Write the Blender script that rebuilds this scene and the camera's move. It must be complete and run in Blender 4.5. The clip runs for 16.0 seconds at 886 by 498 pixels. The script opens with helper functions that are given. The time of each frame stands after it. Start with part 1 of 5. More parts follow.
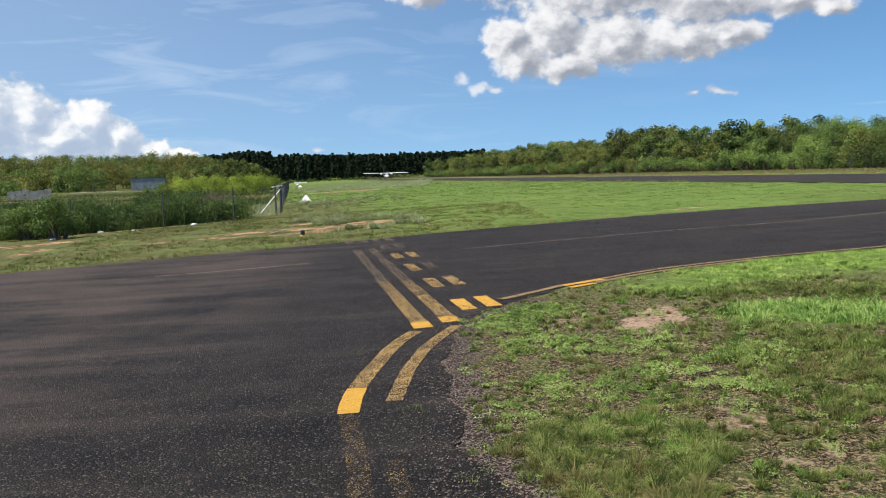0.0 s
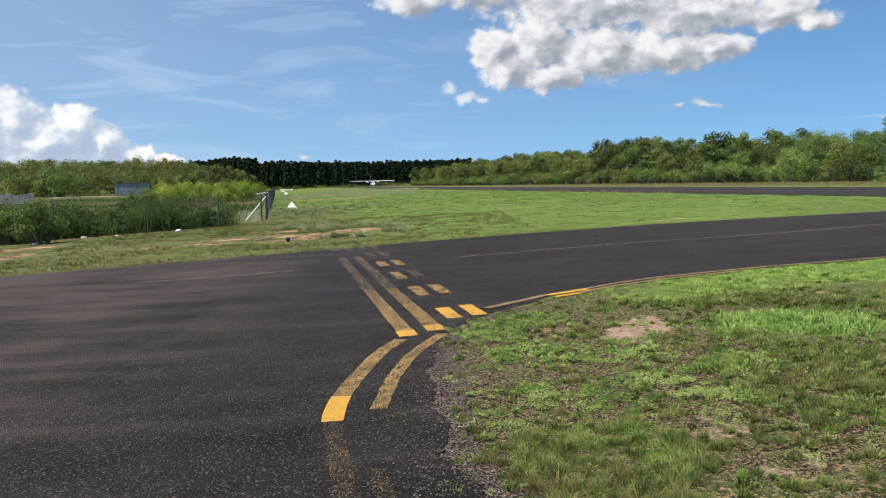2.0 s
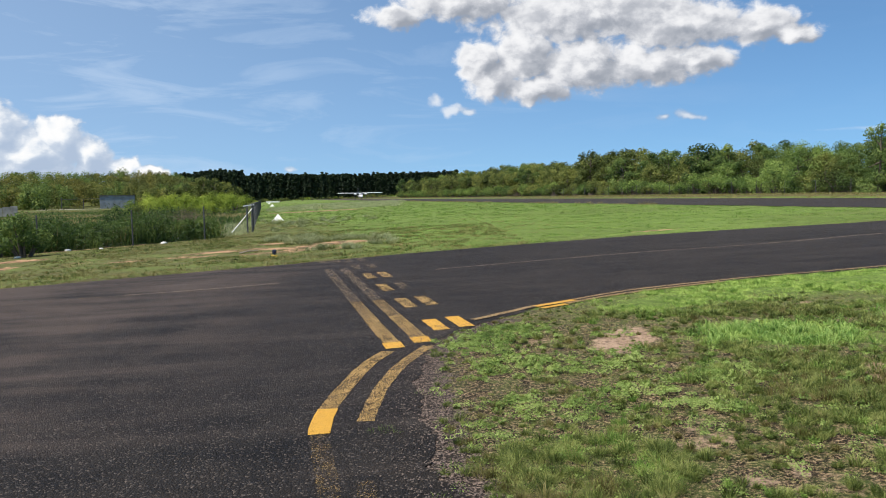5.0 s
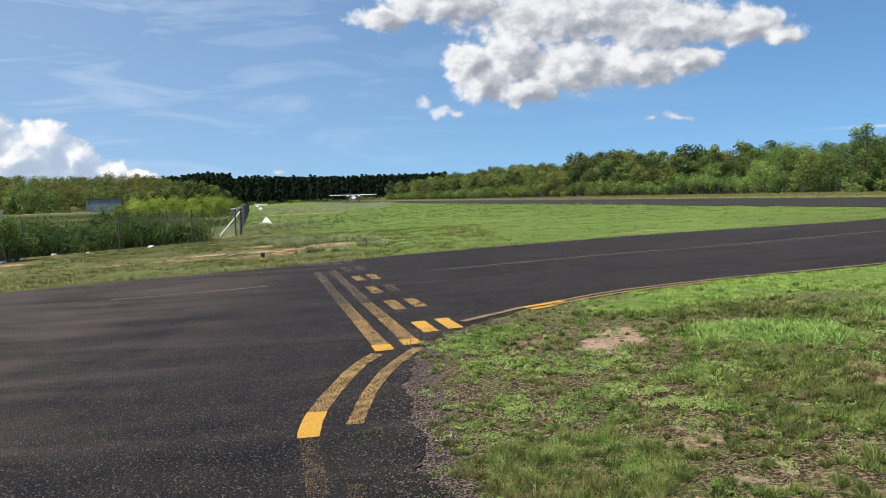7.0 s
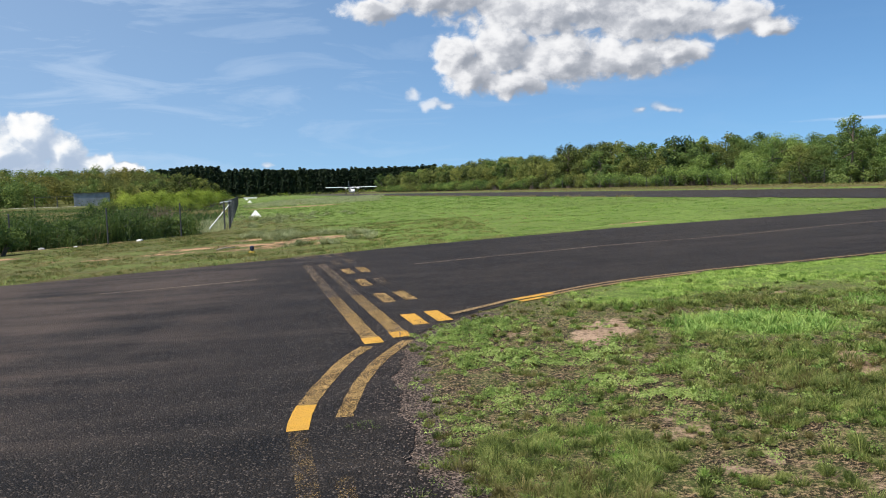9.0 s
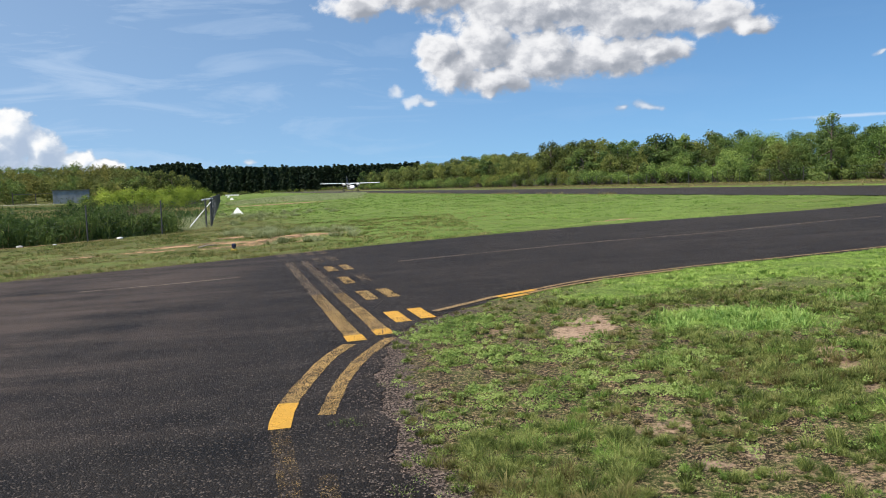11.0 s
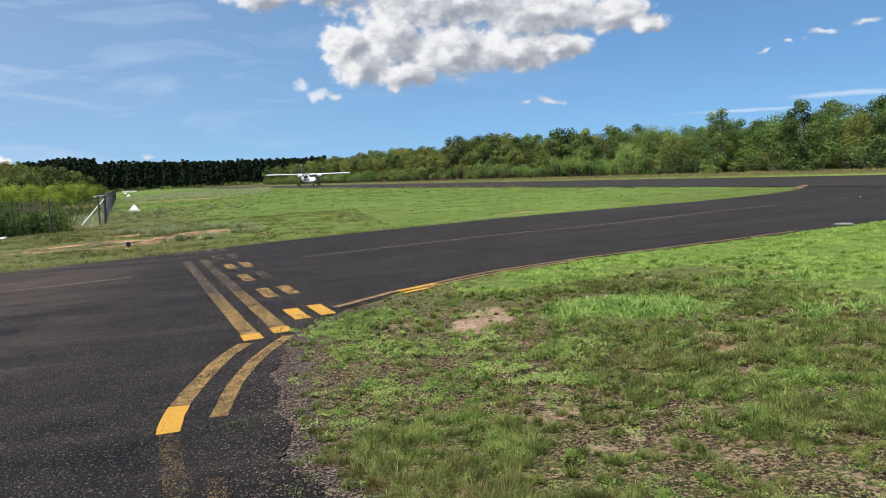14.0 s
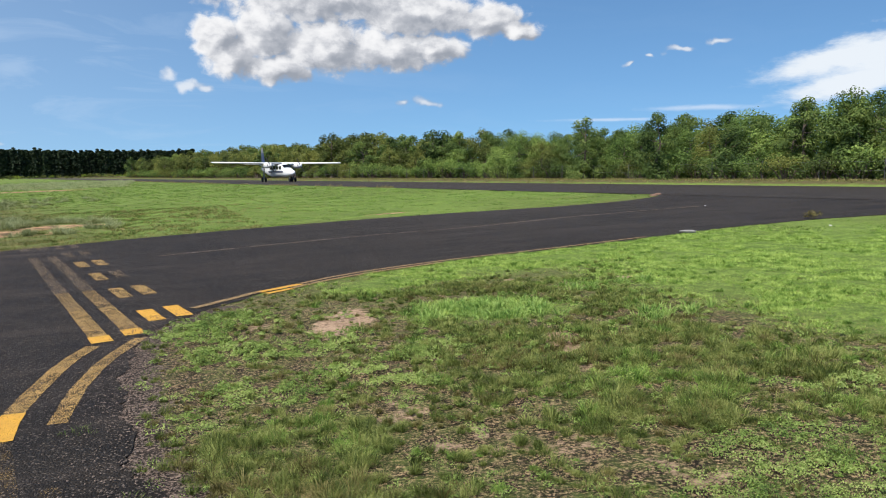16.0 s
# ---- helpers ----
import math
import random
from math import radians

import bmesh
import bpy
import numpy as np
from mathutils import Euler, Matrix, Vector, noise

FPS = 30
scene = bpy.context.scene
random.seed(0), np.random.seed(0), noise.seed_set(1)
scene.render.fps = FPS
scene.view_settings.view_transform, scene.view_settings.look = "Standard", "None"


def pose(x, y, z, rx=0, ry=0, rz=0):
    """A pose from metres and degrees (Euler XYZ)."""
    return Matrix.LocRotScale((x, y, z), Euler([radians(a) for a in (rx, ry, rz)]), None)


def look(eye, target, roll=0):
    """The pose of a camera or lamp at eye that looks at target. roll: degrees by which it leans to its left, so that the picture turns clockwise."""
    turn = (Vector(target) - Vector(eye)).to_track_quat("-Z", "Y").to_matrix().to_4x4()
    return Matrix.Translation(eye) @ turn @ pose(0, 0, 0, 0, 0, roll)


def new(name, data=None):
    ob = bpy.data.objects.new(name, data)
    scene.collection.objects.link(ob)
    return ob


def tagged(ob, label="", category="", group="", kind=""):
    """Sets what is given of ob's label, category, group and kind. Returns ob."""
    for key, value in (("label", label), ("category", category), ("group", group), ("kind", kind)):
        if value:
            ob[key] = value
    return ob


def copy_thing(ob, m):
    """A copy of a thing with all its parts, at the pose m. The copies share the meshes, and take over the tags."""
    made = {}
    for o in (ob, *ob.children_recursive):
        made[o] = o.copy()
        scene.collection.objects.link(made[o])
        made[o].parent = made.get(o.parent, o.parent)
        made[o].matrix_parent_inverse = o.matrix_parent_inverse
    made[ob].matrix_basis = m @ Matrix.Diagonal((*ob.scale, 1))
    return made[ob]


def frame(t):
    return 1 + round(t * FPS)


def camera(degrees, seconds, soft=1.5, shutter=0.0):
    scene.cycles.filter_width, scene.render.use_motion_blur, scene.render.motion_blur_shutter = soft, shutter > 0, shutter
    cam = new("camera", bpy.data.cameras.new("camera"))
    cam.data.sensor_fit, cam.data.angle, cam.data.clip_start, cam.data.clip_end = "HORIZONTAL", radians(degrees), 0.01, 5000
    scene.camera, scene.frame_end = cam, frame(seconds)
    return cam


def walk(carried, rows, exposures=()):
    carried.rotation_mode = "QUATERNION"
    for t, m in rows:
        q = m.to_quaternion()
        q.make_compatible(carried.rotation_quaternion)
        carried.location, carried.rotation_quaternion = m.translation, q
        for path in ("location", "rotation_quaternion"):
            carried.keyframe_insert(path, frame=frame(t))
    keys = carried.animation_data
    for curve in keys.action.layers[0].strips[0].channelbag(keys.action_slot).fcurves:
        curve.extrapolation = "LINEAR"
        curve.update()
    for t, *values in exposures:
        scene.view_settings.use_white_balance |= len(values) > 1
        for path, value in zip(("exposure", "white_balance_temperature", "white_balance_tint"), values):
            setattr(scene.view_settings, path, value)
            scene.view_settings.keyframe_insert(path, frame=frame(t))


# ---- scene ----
cam = camera(59.88, 16.0, soft=1.0)
# seconds, place in metres, Euler degrees: a phone held at 1.5 m, panning to the right
PATH = [
    (0.0, 0.000, 0.000, 1.500, 84.36, 1.63, 0.00), (0.5, 0.002, -0.001, 1.497, 84.35, 1.29, -0.47),
    (1.0, 0.003, -0.015, 1.497, 84.78, 0.99, -0.76), (1.5, 0.003, -0.014, 1.497, 84.95, 1.04, -1.00),
    (2.0, -0.002, -0.009, 1.499, 84.98, 0.99, -1.01), (2.5, -0.001, -0.011, 1.498, 85.22, 0.82, -0.82),
    (3.0, 0.000, -0.016, 1.497, 85.52, 0.88, -0.74), (3.5, 0.000, -0.011, 1.497, 85.64, 0.76, -0.69),
    (4.0, -0.004, -0.017, 1.498, 85.56, 0.92, -0.90), (4.5, 0.002, -0.023, 1.499, 85.63, 1.12, -1.52),
    (5.0, 0.001, -0.017, 1.499, 85.84, 1.10, -2.00), (7.5, 0.008, -0.015, 1.499, 85.95, 1.53, -3.07),
    (8.0, 0.014, -0.011, 1.500, 85.73, 1.59, -3.35), (10.5, 0.016, -0.016, 1.495, 85.22, 1.59, -4.22),
    (11.0, 0.020, -0.009, 1.497, 85.15, 1.59, -4.84), (11.5, 0.026, -0.009, 1.497, 85.18, 1.62, -5.63),
    (12.0, 0.037, -0.004, 1.496, 85.24, 1.45, -6.71), (12.5, 0.052, 0.001, 1.495, 85.20, 1.31, -8.04),
    (13.0, 0.074, -0.008, 1.496, 84.98, 1.42, -9.40), (13.5, 0.095, -0.017, 1.499, 84.69, 1.69, -10.62),
    (14.0, 0.122, -0.032, 1.501, 84.50, 1.94, -11.67), (14.5, 0.152, -0.059, 1.507, 84.64, 1.77, -13.07),
    (15.0, 0.194, -0.084, 1.511, 84.86, 1.38, -15.06), (15.5, 0.222, -0.112, 1.516, 84.93, 0.90, -17.53),
    (16.0, 0.215, -0.156, 1.535, 84.29, 0.24, -20.89)]
walk(cam, [(t, pose(x, y, z, rx, ry, rz)) for t, x, y, z, rx, ry, rz in PATH])

# ---------------------------------------------------------------- light
SUN_AZ, SUN_EL = -128.0, 57.0          # degrees from +y towards +x, and above the horizon
SKY_STRENGTH, SUN_STRENGTH = 0.096, 5.0
scene.view_settings.exposure = 0.32


class Nodes:
    """Short hand for building node trees."""

    def __init__(self, tree):
        self.tree = tree

    def add(self, kind, **settings):
        node = self.tree.nodes.new(kind)
        for key, value in settings.items():
            setattr(node, key, value)
        return node

    def put(self, socket, value):
        if isinstance(value, bpy.types.NodeSocket):
            self.tree.links.new(value, socket)
        else:
            socket.default_value = value

    def math(self, op, a, b=0.0, c=0.0, clamp=False):
        node = self.add("ShaderNodeMath", operation=op, use_clamp=clamp)
        for k, value in enumerate((a, b, c)):
            self.put(node.inputs[k], value)
        return node.outputs[0]

    def vec(self, op, a, b=(0, 0, 0)):
        node = self.add("ShaderNodeVectorMath", operation=op)
        self.put(node.inputs[0], a)
        self.put(node.inputs[1], b)
        return node.outputs["Value"] if op in ("DOT_PRODUCT", "LENGTH") else node.outputs[0]

    def noise(self, vector, scale, detail=4.0, rough=0.55, distort=0.0, colour=False):
        node = self.add("ShaderNodeTexNoise")
        if vector is not None:
            self.put(node.inputs["Vector"], vector)
        node.inputs["Scale"].default_value = scale
        node.inputs["Detail"].default_value = detail
        node.inputs["Roughness"].default_value = rough
        node.inputs["Distortion"].default_value = distort
        return node.outputs["Color" if colour else "Fac"]

    def step(self, value, low, high, out_low=0.0, out_high=1.0):
        node = self.add("ShaderNodeMapRange", interpolation_type="SMOOTHSTEP")
        for k, v in enumerate((value, low, high, out_low, out_high)):
            self.put(node.inputs[k], v)
        return node.outputs[0]

    def mix(self, factor, a, b, blend="MIX"):
        node = self.add("ShaderNodeMix", data_type="RGBA", blend_type=blend)
        self.put(node.inputs[0], factor)
        for socket, value in ((node.inputs[6], a), (node.inputs[7], b)):
            self.put(socket, value if isinstance(value, bpy.types.NodeSocket) else (*value[:3], 1.0))
        return node.outputs[2]

    def ramp(self, factor, stops):
        node = self.add("ShaderNodeValToRGB")
        while len(node.color_ramp.elements) < len(stops):
            node.color_ramp.elements.new(0.5)
        for element, (at, colour) in zip(node.color_ramp.elements, stops):
            element.position, element.color = at, (*colour, 1.0)
        self.put(node.inputs[0], factor)
        return node.outputs[0]


# Cumulus as heaps of round lobes: azimuth, elevation, half width, half height (degrees)
HEAP_LEFT = [(-31.5, 4.3, 4.6, 3.3), (-28.2, 4.6, 2.2, 1.9), (-24.2, 3.9, 2.0, 1.9), (-26.3, 3.0, 3.6, 2.2), (-22.6, 3.0, 1.5, 1.6), (-20.6, 2.1, 1.6, 1.1), (-18.9, 1.8, 1.2, 0.8), (-37, 4.5, 6, 4.2)]
HEAP_MAIN = [(4.7, 9.5, 1.8, 1.9), (5.9, 8.1, 2.2, 1.7), (8.9, 7.4, 3.0, 1.25), (8.2, 9.9, 3.0, 2.3), (12.2, 8.9, 4.0, 2.2), (16.6, 8.7, 4.8, 1.65), (20.3, 8.8, 2.9, 1.05),
             (13, 12.5, 9, 2.4), (19, 11.3, 6, 1.9), (23.8, 10.7, 3.6, 1.25), (26.3, 10.1, 1.7, 0.8), (-1.2, 12.7, 2.6, 1.0), (3.5, 13.7, 5.5, 1.6), (18, 17, 14, 4)]
HEAP_SMALL = [(1.5, 6.75, 0.9, 0.7), (2.9, 6.1, 1.2, 0.5), (3.7, 5.95, 0.7, 0.4), (17.7, 5.15, 0.8, 0.28), (19.6, 5.25, 1.2, 0.36),
              (34.3, 7.6, 0.6, 0.2), (36.0, 8.0, 0.4, 0.15), (37.6, 8.4, 0.9, 0.25), (40.0, 8.9, 1.2, 0.3), (-9.2, 2.0, 0.7, 0.3)]


def make_world():
    world = bpy.data.worlds.new("sky")
    scene.world = world
    world.use_nodes = True
    n = Nodes(world.node_tree)
    world.node_tree.nodes.clear()
    sky = n.add("ShaderNodeTexSky", sky_type="NISHITA", sun_disc=False)
    sky.sun_elevation, sky.sun_rotation = radians(SUN_EL), radians(SUN_AZ)
    sky.air_density, sky.dust_density, sky.ozone_density = 1.0, 0.6, 2.0
    at = n.add("ShaderNodeTexCoord").outputs["Generated"]
    n.put(sky.inputs["Vector"], n.vec("ADD", at, (0, 0, 0.12)))   # clean tropical air: little haze at the horizon
    xyz = n.add("ShaderNodeSeparateXYZ")
    n.put(xyz.inputs[0], at)
    az = n.math("MULTIPLY", n.math("ARCTAN2", xyz.outputs[0], xyz.outputs[1]), 57.2958)
    el = n.math("MULTIPLY", n.math("ARCSINE", xyz.outputs[2]), 57.2958)
    plan = n.add("ShaderNodeCombineXYZ")
    n.put(plan.inputs[0], az)
    n.put(plan.inputs[1], el)
    plan = plan.outputs[0]

    def heap(lobes, rough_amp, shift=(0, 0, 0), detail=7.0):
        p = n.vec("ADD", plan, shift)
        big = n.vec("SUBTRACT", n.noise(p, 0.55, 2.0, 0.5, colour=True), (0.5, 0.5, 0.5))
        p2 = n.vec("ADD", p, n.vec("MULTIPLY", big, (2.2, 1.5, 0)))
        best = None
        for a, e, ra, re in lobes:
            q = n.vec("MULTIPLY", n.vec("SUBTRACT", p2, (a, e, 0)), (1 / ra, 1 / re, 0))
            d = n.math("SUBTRACT", 1.0, n.vec("LENGTH", q))
            best = d if best is None else n.math("MAXIMUM", best, d)
        fine = n.noise(n.vec("MULTIPLY", p, (1, 1.25, 1)), 0.85, detail, 0.58, 0.3)
        return n.math("ADD", best, n.math("MULTIPLY", n.math("SUBTRACT", fine, 0.5), rough_amp))

    # thin veil of high cloud, denser to the left and low down
    streak = n.noise(n.vec("MULTIPLY", plan, (0.25, 1.3, 1)), 0.35, 7.0, 0.6, 0.8)
    lean = n.step(az, -45.0, 34.0, 0.72, 0.03)
    veil = n.math("MULTIPLY", n.step(streak, 0.32, 0.72), lean)
    veil = n.math("MAXIMUM", veil, n.math("MULTIPLY", lean, 0.45))
    veil = n.math("MULTIPLY", veil, n.step(el, 16.0, 40.0, 1.0, 0.12))
    fray = n.vec("SUBTRACT", n.noise(n.vec("MULTIPLY", plan, (0.6, 1.6, 1)), 0.7, 7.0, 0.62, colour=True), (0.5, 0.5, 0.5))
    lean_el = n.math("SUBTRACT", el, n.math("MULTIPLY", n.math("SUBTRACT", az, 46.0), 0.20))
    slant = n.add("ShaderNodeCombineXYZ")
    n.put(slant.inputs[0], az)
    n.put(slant.inputs[1], lean_el)
    wisp_d, streak_d = None, None
    for a, e, ra, re in ((48.5, 6.9, 5.5, 1.1), (53, 6.4, 8, 1.9), (49, 5.2, 5, 1.0)):
        q = n.vec("MULTIPLY", n.vec("SUBTRACT", slant.outputs[0], (a, e, 0)), (1 / ra, 1 / re, 0))
        d = n.math("SUBTRACT", 1.0, n.vec("LENGTH", n.vec("ADD", q, n.vec("MULTIPLY", fray, (1.2, 1.6, 0)))))
        wisp_d = d if wisp_d is None else n.math("MAXIMUM", wisp_d, d)
    for a, e, ra, re in ((33.0, 3.7, 4.5, 0.14), (39.5, 4.4, 4.0, 0.22)):
        q = n.vec("MULTIPLY", n.vec("SUBTRACT", plan, (a, e, 0)), (1 / ra, 1 / re, 0))
        d = n.math("SUBTRACT", 1.0, n.vec("LENGTH", n.vec("ADD", q, n.vec("MULTIPLY", fray, (1.4, 1.6, 0)))))
        streak_d = d if streak_d is None else n.math("MAXIMUM", streak_d, d)
    veil = n.math("MAXIMUM", veil, n.step(streak_d, -0.3, 0.9, 0.0, 0.75))
    wisp = n.step(wisp_d, -0.25, 0.55, 0.0, 0.92)
    clear = n.mix(1.0, sky.outputs[0], (0.74, 1.03, 1.20), "MULTIPLY")
    hazy = n.mix(wisp, n.mix(veil, clear, (5.2, 6.3, 7.8)), (7.4, 7.8, 8.2))
    sky_bg = n.add("ShaderNodeBackground")
    n.put(sky_bg.inputs[0], hazy)
    sky_bg.inputs[1].default_value = SKY_STRENGTH

    main = heap(HEAP_MAIN, 1.05, (0, 0, 0), 9.0)
    main_soft, main_lit = heap(HEAP_MAIN, 0.8, (0, 0, 0), 5.0), heap(HEAP_MAIN, 0.8, (-0.8, 0.55, 0), 5.0)
    left, left_lit = heap(HEAP_LEFT, 0.8), heap(HEAP_LEFT, 0.8, (-0.6, 0.7, 0))
    small = heap(HEAP_SMALL, 1.3)
    a_main, a_left, a_small = n.step(main, -0.10, 0.36), n.step(left, -0.06, 0.26), n.step(small, 0.0, 0.85, 0, 0.85)
    shade_main = n.step(n.math("SUBTRACT", main_soft, main_lit), -0.48, 0.44)
    depth = n.step(main, 0.08, 0.75)
    mottle = n.noise(n.vec("MULTIPLY", plan, (1, 1.5, 1)), 0.45, 6.0, 0.55)
    grey = n.math("MULTIPLY", depth, n.step(mottle, 0.34, 0.62, 1.0, 0.12))
    lit = n.math("MULTIPLY", shade_main, n.math("SUBTRACT", 1.0, n.math("MULTIPLY", grey, 0.7)))
    c_main = n.ramp(lit, [(0.0, (0.34, 0.37, 0.43)), (0.32, (0.57, 0.59, 0.64)), (0.62, (0.80, 0.81, 0.84)), (1.0, (0.98, 0.98, 0.99))])
    c_left = n.ramp(n.step(n.math("SUBTRACT", left, left_lit), -0.40, 0.55), [(0.0, (0.44, 0.54, 0.70)), (0.5, (0.60, 0.68, 0.80)), (0.8, (0.86, 0.90, 0.95)), (1.0, (1.0, 1.0, 1.0))])
    colour = n.mix(a_left, c_main, c_left)
    colour = n.mix(a_small, colour, (0.80, 0.85, 0.92))
    alpha = n.math("MAXIMUM", n.math("MAXIMUM", a_main, a_left), a_small)
    cloud_bg = n.add("ShaderNodeBackground")
    n.put(cloud_bg.inputs[0], colour)
    cloud_bg.inputs[1].default_value = 0.80
    both = n.add("ShaderNodeMixShader")
    n.put(both.inputs[0], alpha)
    n.put(both.inputs[1], sky_bg.outputs[0])
    n.put(both.inputs[2], cloud_bg.outputs[0])
    n.put(n.add("ShaderNodeOutputWorld").inputs[0], both.outputs[0])


make_world()
sun = new("sun", bpy.data.lights.new("sun", "SUN"))
sun.data.energy, sun.data.angle, sun.data.color = SUN_STRENGTH, radians(0.53), (1.0, 0.93, 0.82)
_a, _e = radians(SUN_AZ), radians(SUN_EL)
sun.matrix_world = look((0, 0, 60), Vector((0, 0, 60)) - Vector((math.sin(_a) * math.cos(_e), math.cos(_a) * math.cos(_e), math.sin(_e))))

# ---------------------------------------------------------------- plan
# L runs across the runway to the right, s along it; the runway heads 11 degrees left of +y
CA, SA = math.cos(radians(11)), math.sin(radians(11))


def to_ls(x, y):
    return x * CA + y * SA, -x * SA + y * CA


def to_xy(L, s):
    return L * CA - s * SA, L * SA + s * CA


def smooth(a, b, x):
    x = np.clip((x - a) / (b - a), 0, 1)
    return x * x * (3 - 2 * x)


def land(x, y):
    """Height of the land: a gentle slope up to the runway, a low bank beyond it, a hill far to the left."""
    L, s = to_ls(np.asarray(x, float), np.asarray(y, float))
    d = 23 - np.clip(L, -9, 90)
    d = np.where(d > 4, d, np.where(d < -4, 0, (np.clip(d, -4, 4) + 4) ** 2 / 16))
    rise = 0.0315 * (23 - d) - 0.0033 * np.clip(s, -60, 500)
    bank = 0.3 * smooth(41.2, 42.6, L) + 0.035 * np.clip(L - 50, 0, 60) * smooth(40, 120, s)
    x, y = np.asarray(x, float), np.asarray(y, float)
    far, az = np.hypot(x, y), np.degrees(np.arctan2(x, y))
    hill = 9.0 * smooth(245, 325, far) * (1 - smooth(340, 430, far)) * (1 - smooth(-17.5, -14.0, az)) * smooth(-110, -80, az)
    return rise + bank + hill


def height(x, y):
    return float(land(x, y))


def curve_through(points, steps=12):
    """A smooth line through a few control points (Catmull-Rom)."""
    p = np.array([points[0], *points, points[-1]], float)
    out = []
    for k in range(1, len(p) - 2):
        for t in np.linspace(0, 1, steps, endpoint=False):
            a, b, c, d = p[k - 1:k + 3]
            out.append(0.5 * (2 * b + (c - a) * t + (2 * a - 5 * b + 4 * c - d) * t ** 2 + (3 * b - a - 3 * c + d) * t ** 3))
    return np.array([*out, p[-1]])


def resample(line, count):
    d = np.r_[0, np.cumsum(np.linalg.norm(np.diff(line, axis=0), axis=1))]
    q = np.linspace(0, d[-1], count)
    return np.c_[np.interp(q, d, line[:, 0]), np.interp(q, d, line[:, 1])]


def inside(px, py, polygon):
    hit = np.zeros(np.shape(px), bool)
    x1, y1 = polygon[-1]
    for x2, y2 in polygon:
        with np.errstate(divide="ignore", invalid="ignore"):
            cross = ((y1 > py) != (y2 > py)) & (px < (x2 - x1) * (py - y1) / (y2 - y1 + 1e-12) + x1)
        hit ^= cross
        x1, y1 = x2, y2
    return hit


NEAR_EDGE = curve_through([(0.5, -40), (0.45, -8), (0.32, 2), (0.12, 3.8), (0.0, 5.2), (0.02, 6.6), (0.16, 7.6), (0.66, 8.36), (1.40, 9.17),
                           (2.3, 9.8), (3.6, 10.42), (5.0, 10.9), (6.7, 11.2), (8.9, 11.75), (11.4, 12.35), (13.9, 12.6), (16.5, 12.2), (19.5, 10), (22, 5), (24, -6)])
FAR_EDGE = curve_through([(-46, 1), (-30, 6.5), (-16, 12.4), (-8.8, 15.0), (-4.8, 16.6), (-2.4, 17.6), (0.2, 18.8), (3.1, 19.75), (6.3, 20.6),
                          (9.5, 20.95), (12.2, 21.1), (14.6, 21.7), (16.6, 22.75), (18.3, 24.3), (19.6, 28.0), (21, 30)])
RUNWAY = (23.0, 41.0)
taxi_outline = np.vstack([NEAR_EDGE, FAR_EDGE[::-1]])


def mesh_object(name, verts, faces, material=None, parent=None, label="", smooth_faces=False):
    me = bpy.data.meshes.new(name)
    me.from_pydata([tuple(map(float, v)) for v in verts] if not isinstance(verts, np.ndarray) else verts.tolist(), [],
                   faces.tolist() if isinstance(faces, np.ndarray) else faces)
    me.update()
    if smooth_faces:
        me.shade_smooth()
    if material:
        me.materials.append(material)
    ob = new(name, me)
    if parent:
        ob.parent = parent
    if label:
        tagged(ob, label)
    return ob


def part(name, bm, material, parent=None, label="", smooth_faces=False):
    me = bpy.data.meshes.new(name)
    bm.normal_update()
    bm.to_mesh(me)
    bm.free()
    if smooth_faces:
        me.shade_smooth()
    me.materials.append(material)
    ob = new(name, me)
    if parent:
        ob.parent = parent
    if label:
        tagged(ob, label)
    return ob


def empty(name, m=None):
    ob = new(name)
    ob.empty_display_size = 0.3
    if m is not None:
        ob.matrix_basis = m
    return ob


# ---------------------------------------------------------------- materials
def material(name):
    m = bpy.data.materials.new(name)
    m.use_nodes = True
    n = Nodes(m.node_tree)
    bsdf = m.node_tree.nodes["Principled BSDF"]
    return m, n, bsdf


def bump(n, bsdf, h, strength, distance):
    node = n.add("ShaderNodeBump")
    node.inputs["Strength"].default_value = strength
    node.inputs["Distance"].default_value = distance
    n.put(node.inputs["Height"], h)
    n.put(bsdf.inputs["Normal"], node.outputs[0])


def where(n):
    return n.add("ShaderNodeNewGeometry").outputs["Position"]


def plain(name, colour, rough=0.6, metal=0.0, vary=0.12, scale=6.0, relief=0.0):
    m, n, b = material(name)
    at = n.add("ShaderNodeTexCoord").outputs["Object"]
    f = n.noise(at, scale, 5.0, 0.6)
    dark = tuple(c * (1 - vary * 2) for c in colour)
    n.put(b.inputs["Base Color"], n.mix(n.step(f, 0.3, 0.7), dark, colour))
    b.inputs["Roughness"].default_value = rough
    b.inputs["Metallic"].default_value = metal
    if relief:
        bump(n, b, n.noise(at, scale * 6, 4.0), 0.5, relief)
    return m


